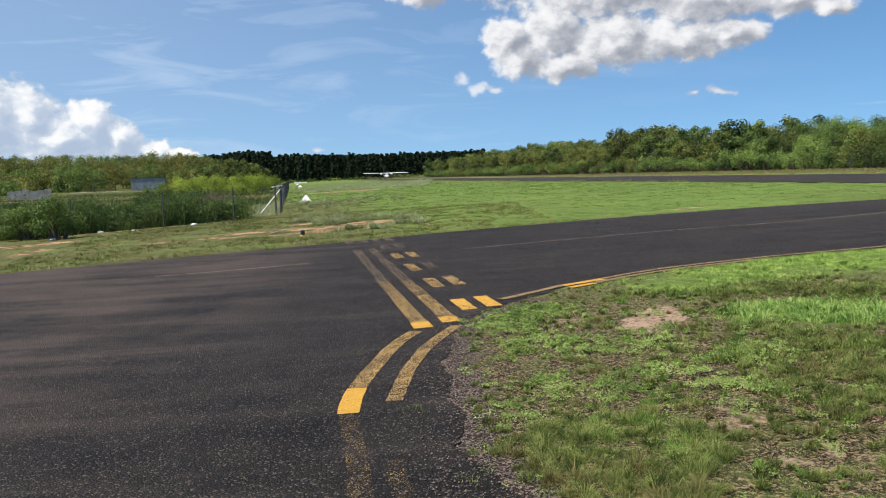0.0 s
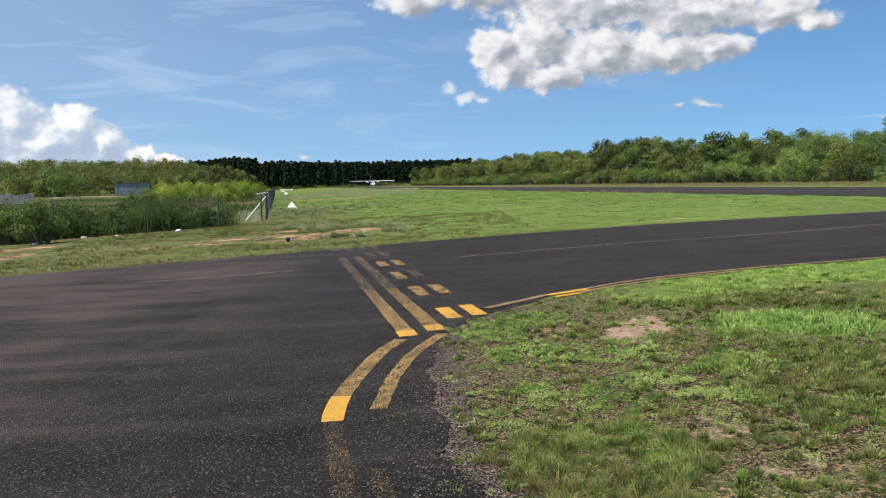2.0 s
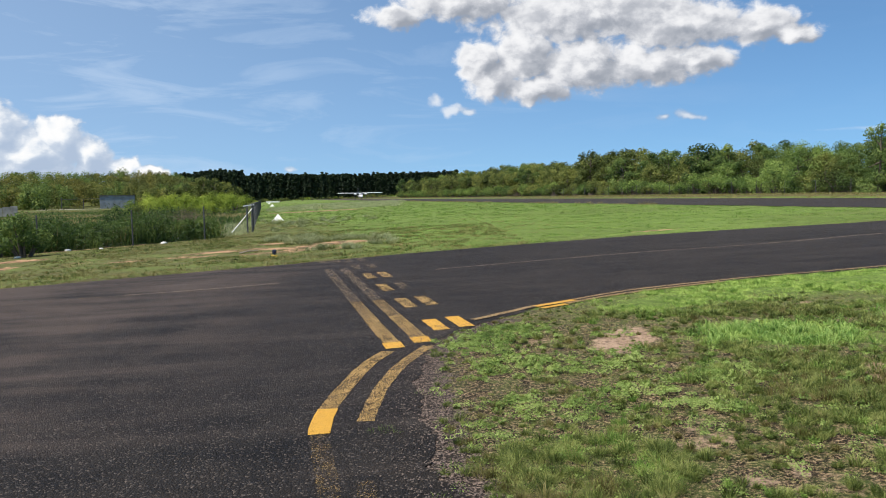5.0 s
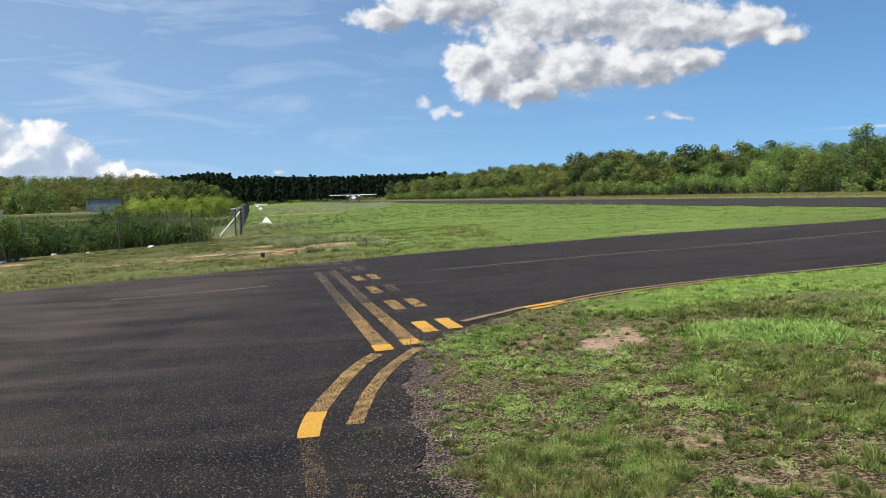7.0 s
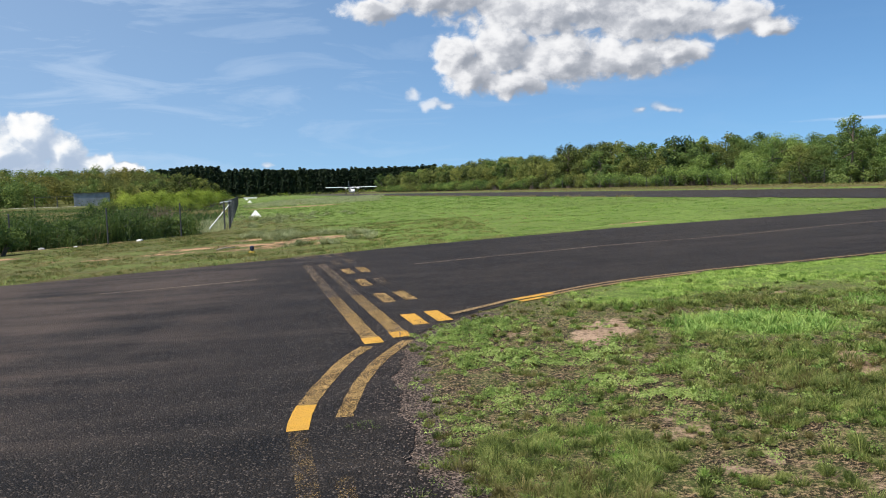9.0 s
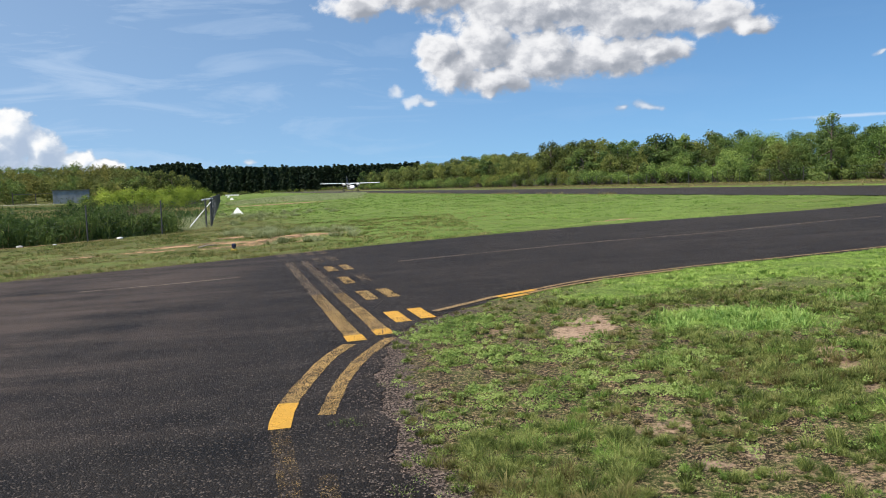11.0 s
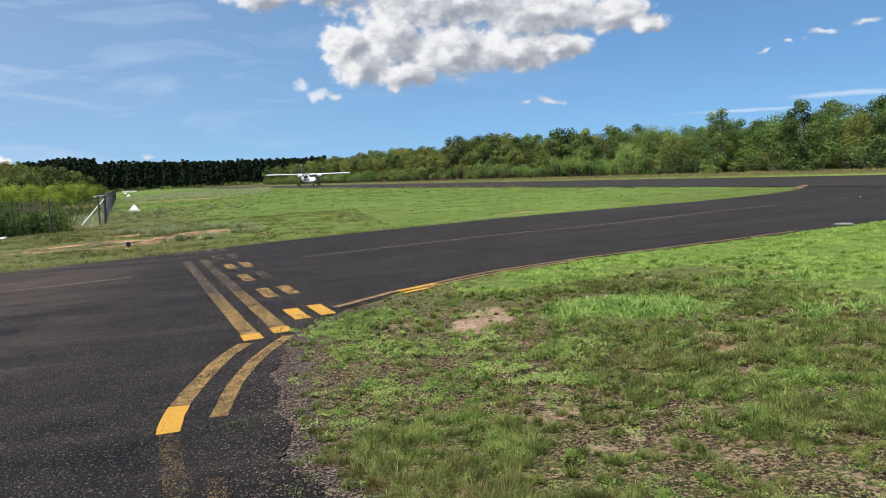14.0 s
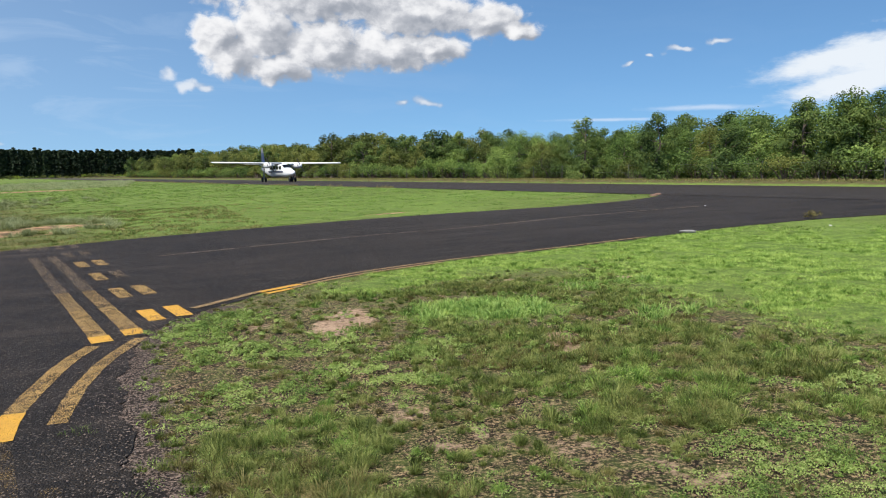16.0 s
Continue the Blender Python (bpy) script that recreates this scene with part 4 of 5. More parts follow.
    # bank beyond the runway: longer grass
    s = np.r_[rng.uniform(-10, 110, 5200), rng.uniform(110, 300, 1500)]
    x, y = to_xy(rng.uniform(42.0, 48, len(s)), s)
    k = len(s)
    ob = blade_mesh("bank_grass", on_land(x, y), np.full(k, 9), rng.uniform(0.06, 0.2, k), np.full(k, 0.3), np.full(k, 0.05), TAWNY_GRASS, lean=0.8, simple=True)
    tagged(ob, "long tawny green grass on the low bank", "grass", kind="stuff")


# ---------------------------------------------------------------- trees
def tube(bm, a, b, ra, rb, sides=7):
    a, b = Vector(a), Vector(b)
    d = (b - a).normalized()
    q = d.to_track_quat("Z", "Y").to_matrix()
    rings = []
    for p, r in ((a, ra), (b, rb)):
        rings.append([bm.verts.new(p + q @ Vector((r * math.cos(t), r * math.sin(t), 0))) for t in (2 * math.pi * k / sides for k in range(sides))])
    for k in range(sides):
        bm.faces.new((rings[0][k], rings[0][(k + 1) % sides], rings[1][(k + 1) % sides], rings[1][k]))
    bm.faces.new(rings[1])
    bm.faces.new(rings[0][::-1])


def bent_tube(bm, points, r0, r1, sides=6):
    for k in range(len(points) - 1):
        f0, f1 = k / (len(points) - 1), (k + 1) / (len(points) - 1)
        tube(bm, points[k], points[k + 1], r0 + (r1 - r0) * f0, r0 + (r1 - r0) * f1, sides)


def broad_tree(name, seed, h, wide, mat, label, leaves=2600, leaf=0.30, low=0.12, group="woodland trees", category="tree"):
    r = random.Random(seed)
    tree = empty(name)
    bm = bmesh.new()
    top = Vector((r.uniform(-0.3, 0.3), r.uniform(-0.3, 0.3), h * 0.72))
    fork = Vector((r.uniform(-0.15, 0.15), r.uniform(-0.15, 0.15), h * 0.3))
    bent_tube(bm, [(0, 0, -0.2), fork * 0.5 + Vector((0.08, -0.05, 0)), fork, (fork + top) / 2 + Vector((r.uniform(-.3, .3), r.uniform(-.3, .3), 0)), top], h * 0.024, h * 0.006)
    lobes = []
    for k in range(15):
        f = k / 14
        zc = h * (low + 0.06 + (0.82 - low) * f)
        bulge = wide * (0.95 - 0.75 * abs(f - 0.42) ** 1.3)
        a = k * 2.4 + r.uniform(-0.5, 0.5)
        q = bulge * r.uniform(0.35, 0.85) * (0.25 if k == 14 else 1)
        rad = wide * r.uniform(0.34, 0.58) * (1.0 - 0.32 * f)
        lobes.append((Vector((q * math.cos(a), q * math.sin(a), zc)), rad))
        base = fork.lerp(top, min(1, max(0, f * 0.9)))
        mid = base.lerp(lobes[-1][0], 0.55) + Vector((0, 0, -0.1))
        bent_tube(bm, [base, mid, lobes[-1][0]], h * 0.008, h * 0.002, 4)
    part("trunk", bm, BARK, tree)
    cs, ns = [], []
    weight = np.array([rad ** 2 for _, rad in lobes])
    for (c, rad), k in zip(lobes, (leaves * weight / weight.sum()).astype(int)):
        d = rng.normal(size=(k, 3))
        d /= np.linalg.norm(d, axis=1)[:, None]
        bumps = 1 + 0.28 * np.array([noise.noise(Vector(v) * 2.6 + Vector((seed, 0, 0))) for v in d])
        rr = rad * bumps * np.where(rng.uniform(0, 1, k) < 0.72, rng.uniform(0.80, 1.05, k), rng.uniform(0.2, 0.8, k))
        cs.append(np.array(c) + d * rr[:, None] * np.array([1, 1, 0.82]))
        ns.append(d + rng.normal(0, 0.34, (k, 3)) + np.array([0, 0, 0.35]))
    cs, ns = np.vstack(cs), np.vstack(ns)
    leaf_mesh("crown", cs, ns, leaf * rng.uniform(0.6, 1.25, len(cs)), mat, tree, slim=0.62)
    tagged(tree, label, category, group)
    return tree


def pine_tree(name, seed, h):
    r = random.Random(seed)
    tree = empty(name)
    bm = bmesh.new()
    bent_tube(bm, [(0, 0, -0.3), (r.uniform(-.1, .1), 0, h * 0.5), (0, 0, h * 0.97)], 0.17, 0.03, 6)
    part("trunk", bm, BARK, tree)
    cs, ns = [], []
    for k in range(20):
        f = k / 19
        z = h * (0.10 + 0.86 * f)
        reach = 2.1 * (1 - f) ** 0.45 + 0.55
        for j in range(5):
            a = r.uniform(0, 6.28)
            m = 6
            t = rng.uniform(0.15, 1, m) * reach * r.uniform(0.7, 1.1)
            cs.append(np.c_[t * math.cos(a), t * math.sin(a), z - 0.18 * t + rng.normal(0, 0.15, m)] + rng.normal(0, 0.14, (m, 3)))
            ns.append(rng.normal(0, 0.7, (m, 3)) + np.array([0, 0, 0.7]))
    cs, ns = np.vstack(cs), np.vstack(ns)
    leaf_mesh("crown", cs, ns, rng.uniform(0.9, 1.8, len(cs)), LEAF_PINE, tree, slim=0.6)
    return tagged(tree, "tall dark green plantation pine in a dense row", "pine tree", "pine plantation")


def shrub(name, seed, h, wide, mat, label, leaves=1100, leaf=0.16, group="scrub", category="shrub"):
    r = random.Random(seed)
    ob = empty(name)
    bm = bmesh.new()
    cs, ns = [], []
    for k in range(9):
        a, q = r.uniform(0, 6.28), wide * r.uniform(0.1, 0.8)
        c = Vector((q * math.cos(a), q * math.sin(a), h * r.uniform(0.32, 0.78) * (1.15 - 0.4 * q / wide)))
        rad = min(h, wide) * r.uniform(0.26, 0.42)
        bent_tube(bm, [(q * 0.2 * math.cos(a), q * 0.2 * math.sin(a), -0.1), c * 0.6, c], 0.03 * h, 0.008 * h, 5)
        m = leaves // 9
        d = rng.normal(size=(m, 3))
        d /= np.linalg.norm(d, axis=1)[:, None]
        bumps = 1 + 0.3 * np.array([noise.noise(Vector(v) * 2.5 + Vector((seed * 3, 0, k))) for v in d])
        cs.append(np.array(c) + d * (rad * bumps * rng.uniform(0.55, 1.08, m))[:, None])
        ns.append(d + rng.normal(0, 0.38, (m, 3)) + np.array([0, 0, 0.3]))
    part("stem", bm, BARK, ob)
    cs, ns = np.vstack(cs), np.vstack(ns)
    cs[:, 2] = np.maximum(cs[:, 2], 0.02)
    leaf_mesh("foliage", cs, ns, leaf * rng.uniform(0.6, 1.3, len(cs)), mat, ob, slim=0.5)
    return tagged(ob, label, category, group)


class Planter:
    """Sets copies of a few models; the models themselves are the first copies."""

    def __init__(self, models):
        self.models, self.used = models, [False] * len(models)

    def at(self, which, x, y, size=1.0, tall=1.0, sink=0.0):
        m = pose(x, y, height(x, y) - sink, 0, 0, random.uniform(0, 360)) @ Matrix.Diagonal((size, size, size * tall, 1))
        if not self.used[which]:
            self.used[which] = True
            self.models[which].matrix_basis = m
            return self.models[which]
        made = copy_thing(self.models[which], m)
        made.matrix_basis = m
        return made


    def finish(self):
        for model, used in zip(self.models, self.used):
            if not used:
                for o in (*model.children_recursive, model):
                    bpy.data.objects.remove(o)


def polar(az, d):
    return d * math.sin(radians(az)), d * math.cos(radians(az))


def far_wood():
    """The wooded rise behind the meadow, crown above crown, too far off to count its trees."""
    groups = {"olive": ([], [], []), "dark": ([], [], []), "yellow": ([], [], [])}

    def crown(az, d, h, w, tone):
        cx, cy = polar(az, d)
        z0 = height(cx, cy)
        cs, ns, sizes = groups[tone]
        for lobe in range(8):
            a, q = random.uniform(0, 6.28), w * random.uniform(0, 0.65)
            c = np.array([cx + q * math.cos(a), cy + q * math.sin(a), z0 + (h - 0.4 * w) * (1 - (lobe / 8) ** 1.4)])
            k = 44
            v = rng.normal(size=(k, 3))
            v[:, 2] = np.abs(v[:, 2]) - 0.5
            v /= np.linalg.norm(v, axis=1)[:, None]
            cs.append(c + v * (w * random.uniform(0.38, 0.58) * rng.uniform(0.72, 1.06, k))[:, None])
            ns.append(v + rng.normal(0, 0.3, (k, 3)) + np.array([0, 0, 0.15]))
            sizes.append(rng.uniform(0.28, 0.60, k))

    for d0, h0 in ((200, 3.0), (212, 4.0), (224, 5.0), (238, 5.8), (245, 6.2), (252, 6.8), (260, 6.8), (268, 6.8), (276, 6.4), (286, 5.8), (298, 5.2), (312, 4.9)):
        az = -37.0
        while az < -15.4:
            w = random.uniform(1.9, 3.6)
            az += math.degrees(w / d0) * random.uniform(0.5, 1.0)
            if -28.0 < az < -19.4 and (d0 < 240 or (az > -23.6 and d0 < 250)):
                continue
            patch = noise.noise((az * 0.45, d0 * 0.03, 4.0)) + random.uniform(-0.35, 0.35)
            tone = "dark" if patch < -0.22 or (d0 > 300 and random.random() < 0.45) else "yellow" if patch > 0.28 else "olive"
            crown(az, d0 + random.uniform(-7, 7), h0 * random.uniform(0.86, 1.05), w, tone)
    for az, d, h, w in ((-20.7, 308, 6.4, 3.2), (-26.4, 236, 7.0, 3.0), (-25.6, 234, 7.2, 3.2), (-19.2, 250, 4.6, 3.2), (-18.6, 248, 4.0, 2.6), (-29.5, 240, 4.4, 3.0), (-30.4, 236, 4.2, 3.0)):
        for k in range(3):
            crown(az + random.uniform(-0.2, 0.2), d, h * (1 - 0.28 * k), w * 0.9, "dark")
    for tone, mat, label in (("olive", LEAF_HILL, "olive green wooded rise behind the meadow"), ("dark", LEAF_DARK, "dark green trees on the wooded rise"), ("yellow", LEAF_STRAW, "yellowish green trees on the wooded rise")):
        cs, ns, sizes = (np.concatenate(v) for v in groups[tone])
        tagged(leaf_mesh("far_wood", cs, ns, sizes, mat, slim=0.75), label, "woodland", kind="stuff")


def build_woods():
    random.seed(4)
    models = []
    for near in (True, False):
        n_leaves, size = (6400, 0.19) if near else (2600, 0.31)
        models += [
            broad_tree("woodland_tree", 1, 6.0, 2.5, LEAF_WOOD, "olive green bushy woodland tree with dense crown", n_leaves, size, 0.0),
            broad_tree("woodland_tree", 2, 6.6, 2.2, LEAF_WOOD, "olive green bushy woodland tree with dense crown", n_leaves, size, 0.0),
            broad_tree("woodland_tree", 3, 6.0, 2.6, LEAF_GREEN if near else LEAF_WOOD, "fresh green woodland tree with broad crown", n_leaves, size, 0.0),
            broad_tree("woodland_tree", 5, 6.6, 2.0, LEAF_DARK, "dark green woodland tree with tall crown", n_leaves, size, 0.0),
            broad_tree("woodland_tree", 8, 6.2, 2.4, LEAF_DARK, "dark green woodland tree with tall crown", n_leaves, size, 0.0),
            broad_tree("woodland_tree", 9, 5.6, 2.4, LEAF_WOOD, "yellowish green woodland tree with open crown", int(n_leaves * 0.7), size, 0.05)]
    wood = Planter(models)
    under = Planter([
        shrub("undergrowth_shrub", 1, 1.7, 1.4, LEAF_GREEN, "fresh green undergrowth shrub below the woodland"),
        shrub("undergrowth_shrub", 2, 1.9, 1.3, LEAF_WOOD, "olive undergrowth shrub below the woodland"),
        shrub("undergrowth_shrub", 3, 1.5, 1.5, LEAF_DARK, "dark green undergrowth shrub below the woodland")])
    # wood beyond the runway: front edge at L 47, rising in height with distance
    top = lambda s: np.interp(s, [10, 20, 29, 45, 55, 64, 79, 107, 130, 160, 216, 260], [6.1, 6.1, 5.9, 5.6, 4.9, 5.0, 5.7, 6.8, 6.8, 6.9, 7.1, 7.0])
    s = 10.0
    while s < 262:
        near = s < 75
        kinds = [2, 3, 4, 2, 3, 4, 0] if near else [0, 1, 0, 5, 0, 3, 1, 2]
        for row, (L0, k) in enumerate(((48.0, 0.80), (51.5, 1.0), (56.5, 1.06))):
            if row == 2 and random.random() < 0.3:
                continue
            which = random.choice(kinds)
            x, y = to_xy(L0 + random.uniform(-0.9, 1.3), s + random.uniform(-1.2, 1.2))
            hh = top(s) * k * random.uniform(0.88, 1.06) / 6.5
            broad = random.uniform(1.02, 1.25)
            wood.at(which + (0 if near else 6), x, y, hh * broad, 1 / broad, 0.1)
        s += 1.9 if near else 3.1
    s = 8.0
    while s < 262:
        x, y = to_xy(45.9 + random.uniform(-0.5, 0.9), s)
        under.at(random.choice([0, 1, 2, 0] if s > 60 else [2, 1, 2, 0]), x, y, random.uniform(0.8, 1.45), random.uniform(0.8, 1.1), 0.05)
        s += random.uniform(0.9, 1.7)
    # single trees that stand above the rest: azimuth, distance, height, kind
    for az, d, h, which in ((12.8, 118, 6.7, 1), (20.3, 91, 5.7, 3), (21.2, 90, 5.8, 4), (22.2, 90, 5.5, 3), (17.2, 105, 5.6, 3), (26.8, 76, 5.0, 2), (31.5, 66, 5.2, 3),
                            (36.5, 60, 5.1, 3), (46.2, 57, 5.5, 3), (48.9, 56, 6.0, 4)):
        x, y = polar(az, d)
        wood.at(which + (0 if d < 85 else 6), x, y, h / 6.2, 1.0, 0.1)
    # end of the wood, where it meets the pines
    for az, d in ((0.2, 255), (1.0, 262), (1.9, 268), (-0.4, 275), (2.6, 250), (3.2, 262), (-1.0, 330), (-0.3, 332), (0.5, 335), (1.3, 338), (2.2, 336), (3.1, 330), (4, 330)):
        x, y = polar(az, d)
        far = d > 300
        wood.at(10 if far else random.choice([6, 7]), x, y, 1.28 if far else 1.02, 1.0, 0.2)

    # scrub and low woodland to the left of the boundary fence
    scrub = Planter([
        shrub("scrub_bush", 11, 3.0, 2.2, LEAF_BRIGHT, "bright yellow-green bush behind the boundary fence", leaves=3000, leaf=0.16),
        shrub("scrub_bush", 12, 2.8, 2.4, LEAF_BRIGHT, "bright yellow-green bush behind the boundary fence", leaves=3000, leaf=0.16),
        shrub("scrub_bush", 13, 3.2, 2.3, LEAF_WOOD, "olive green bush in rough ground", leaves=3000, leaf=0.16),
        shrub("scrub_bush", 14, 2.6, 2.2, LEAF_DARK, "dark green bush in rough ground", leaves=3000, leaf=0.16)])
    for az, d, k, which in ((-19.0, 84, 0.95, 0), (-18.0, 88, 1.05, 1), (-17.1, 86, 0.95, 0), (-16.1, 92, 1.0, 1), (-15.2, 96, 1.0, 0), (-14.4, 102, 1.05, 1), (-13.7, 112, 1.0, 0), (-13.2, 124, 1.05, 1),
                            (-16.6, 79, 0.62, 0), (-18.4, 77, 0.6, 1), (-15.4, 86, 0.6, 1), (-19.6, 80, 0.55, 2), (-20.3, 92, 0.75, 3), (-14.6, 93, 0.6, 0), (-12.7, 140, 0.95, 0), (-12.4, 156, 0.9, 1)):
        scrub.at(which, *polar(az, d), k * 1.04, 1.0, 0.1)
    for az, d, h in ((-17.4, 135, 4.6), (-16.4, 138, 5.2), (-15.3, 142, 5.9), (-14.5, 140, 5.6), (-13.8, 150, 5.2), (-13.2, 158, 4.6), (-18.6, 140, 4.6), (-12.9, 170, 4.5)):
        wood.at(random.choice([6, 7]), *polar(az, d), h / 6.2, 1.0, 0.1)
    far_wood()
    # low growth at the far end of the field, before the pines
    az = -11.6
    while az < 2.5:
        scrub.at(random.choice([0, 2, 2, 3]), *polar(az, random.uniform(330, 372)), random.uniform(0.45, 0.85), 0.8, 0.1)
        az += random.uniform(0.25, 0.5)
    # pine plantation
    pines = Planter([pine_tree("pine_tree", 31, 16.0), pine_tree("pine_tree", 32, 16.5), pine_tree("pine_tree", 33, 15.5)])
    for row, d0 in enumerate((440, 445, 450, 456)):
        az = -19.0 + row * 0.12
        while az < 3.2:
            lift = 1.0 + (0.14 if az < -12.5 else 0.0) * smooth(-18, -14, az) * (1 if row == 2 else 0.8)
            pines.at(random.randrange(3), *polar(az, d0 + random.uniform(-2, 2)), 1.0, random.uniform(0.94, 1.03) * float(lift) * float(np.interp(az, [-19, -15, -12.7, -8.5, -5, 0], [1.0, 1.03, 1.03, 0.94, 0.90, 0.82])), 0.2)
            az += 0.30 + random.uniform(-0.06, 0.06)
    for planter in (wood, under, scrub, pines):
        planter.finish()


def build_weed_bank():
    # reeds and tall weeds along the boundary fence
    k = 2600
    t = rng.uniform(0, 1, k)
    depth = rng.uniform(0, 1, k) ** 1.2 * 7.5
    x = -19.5 + t * 11.3 - depth * 0.42
    y = 22.6 + t * 9.2 + depth * 0.95
    lumps = patchy(x, y, 0.55, 2) + 0.7 * patchy(x, y, 1.5, 6)
    tall = np.clip(0.92 + lumps * 0.8, 0.3, 1.6) * rng.uniform(0.65, 1.05, k)
    a, b = rng.uniform(0, 1, k) < 0.62, None
    for name, mask, mat, label in (("reed", a, LEAF_DARK, "tall dark green reeds behind the wire fence"), ("dry_reed", ~a & (rng.uniform(0, 1, k) < 0.4), GRASS_DRY, "pale seed heads and dry reeds behind the fence")):
        m = int(mask.sum())
        ob = blade_mesh(name, on_land(x[mask], y[mask]), np.full(m, 9 if name == "reed" else 6), tall[mask], np.full(m, 0.26), np.full(m, 0.045), mat, lean=0.5, simple=True)
        tagged(ob, label, "reeds", kind="stuff")
    cs = on_land(np.repeat(x[a], 60), np.repeat(y[a], 60))
    m = len(cs)
    cs = cs + np.c_[rng.normal(0, 0.22, (m, 2)), rng.uniform(0.05, 1.0, m) * np.repeat(tall[a], 60)]
    ob = leaf_mesh("weed_leaves", cs, rng.normal(0, 1, (m, 3)), rng.uniform(0.07, 0.19, m), LEAF_WEED, slim=0.32)
    tagged(ob, "leafy dark weeds tangled in the fence", "weeds", kind="stuff")
    # tall pinkish dry grass in seed behind the weeds
    az, far = rng.uniform(-19.0, -15.6, 260), rng.uniform(35.5, 41, 260)
    x, y = far * np.sin(np.radians(az)), far * np.cos(np.radians(az))
    ob = blade_mesh("seeding_grass", on_land(x, y), np.full(260, 22), rng.uniform(0.85, 1.4, 260), rng.uniform(0.15, 0.35, 260), np.full(260, 0.022), GRASS_SEED, lean=0.35, simple=True)
    tagged(ob, "tall pinkish dry grass in seed", "grass", kind="stuff")
    # rough meadow beyond, up to the sheds
    k = 5200
    az = np.radians(rng.uniform(-40, -12.3, k))
    d = rng.uniform(37, 190, k) ** 1.0
    x, y = d * np.sin(az), d * np.cos(az)
    L, s = to_ls(x, y)
    ok = L < -1.6
    x, y, d = x[ok], y[ok], d[ok]
    k = len(x)
    dry = patchy(x, y, 0.06, 8) + rng.normal(0, 0.25, k) > 0.12
    for name, mask, mat, label in (("meadow_grass", ~dry, LEAF_WEED, "rough green meadow beyond the fence"), ("dry_meadow_grass", dry, GRASS_DRY, "rough straw coloured meadow beyond the fence")):
        m = int(mask.sum())
        ob = blade_mesh(name, on_land(x[mask], y[mask]), np.full(m, 12), rng.uniform(0.25, 0.75, m) * np.clip(1.25 - d[mask] / 110, 0.18, 1), np.clip(d[mask] * 0.012, 0.3, 2), np.clip(d[mask] * 0.0018, 0.05, 0.25), mat, lean=0.7, simple=True)
        tagged(ob, label, "grass", kind="stuff")
    bush = shrub("verge_bush", 41, 1.75, 0.9, LEAF_DARK, "grey-green leafy bush at the verge", leaves=2600, leaf=0.10)
    bush.matrix_basis = pose(-12.9, 25.6, height(-12.9, 25.6) - 0.05)
    for x, y, size in ((-14.2, 26.2, 0.8), (-16.3, 25.6, 0.85), (-15.4, 27.6, 0.7), (-9.3, 31.6, 0.62), (-8.9, 32.0, 0.6), (-10.2, 31.3, 0.6), (-17.8, 26, 0.9), (-19.5, 25.5, 0.9), (-11.3, 30.4, 0.5), (-12.2, 29.4, 0.6), (-13.6, 28.9, 0.62), (-14.8, 29.5, 0.7), (-16.6, 28.4, 0.75), (-10.6, 32.4, 0.6), (-12.4, 32.2, 0.62), (-14.4, 32, 0.7), (-18.5, 28.5, 0.8), (-17, 31, 0.75), (-20.5, 28, 0.9)):
        copy_thing(bush, pose(x, y, height(x, y) - 0.05, 0, 0, x * 77) @ Matrix.Diagonal((size * 1.25, size * 1.25, size, 1)))


build_near_grass()
build_far_grass()
build_woods()
build_weed_bank()

# ---------------------------------------------------------------- fences, sheds and small things
STEEL_DARK = plain("dark_steel", (0.085, 0.085, 0.085), 0.6, 0.3, 0.2, 8.0)
STEEL_PALE = plain("galvanised_steel", (0.42, 0.42, 0.41), 0.55, 0.35, 0.15, 8.0)
WIRE = plain("galvanised_wire", (0.16, 0.165, 0.17), 0.6, 0.4, 0.1, 3.0)
WHITE_PAINT = plain("white_paint", (0.78, 0.78, 0.75), 0.55, 0.0, 0.06, 3.0)
CONCRETE = plain("weathered_concrete", (0.32, 0.31, 0.29), 0.9, 0.0, 0.2, 1.2, 0.01)
CORRUGATED = plain("grey_corrugated_sheet", (0.30, 0.33, 0.36), 0.6, 0.2, 0.15, 0.7)
SAND = plain("pale_sand", (0.55, 0.50, 0.43), 0.95, 0.0, 0.12, 0.5)
BLUE_GLASS = plain("blue_lens", (0.03, 0.035, 0.07), 0.2, 0.0, 0.1)
YELLOW_BODY = plain("yellow_base", (0.55, 0.36, 0.05), 0.6, 0.0, 0.15)
GRAVEL = plain("grey_gravel", (0.20, 0.155, 0.13), 0.9, 0.0, 0.45, 60.0)
LITTER = plain("white_litter", (0.72, 0.72, 0.70), 0.7, 0.0, 0.1)
DEADWOOD = plain("dead_wood", (0.42, 0.36, 0.28), 0.85, 0.0, 0.2, 12.0)
BRICK_RED = plain("red_earth_lump", (0.20, 0.12, 0.085), 0.9, 0.0, 0.2, 9.0, 0.01)


def box(bm, x0, x1, y0, y1, z0, z1, bevel=0.0):
    made = bmesh.ops.create_cube(bm, size=1.0, matrix=Matrix.LocRotScale(((x0 + x1) / 2, (y0 + y1) / 2, (z0 + z1) / 2), None, (x1 - x0, y1 - y0, z1 - z0)))
    if bevel:
        edges = list({e for v in made["verts"] for e in v.link_edges})
        bmesh.ops.bevel(bm, geom=edges, offset=bevel, segments=2, affect="EDGES", profile=0.7)


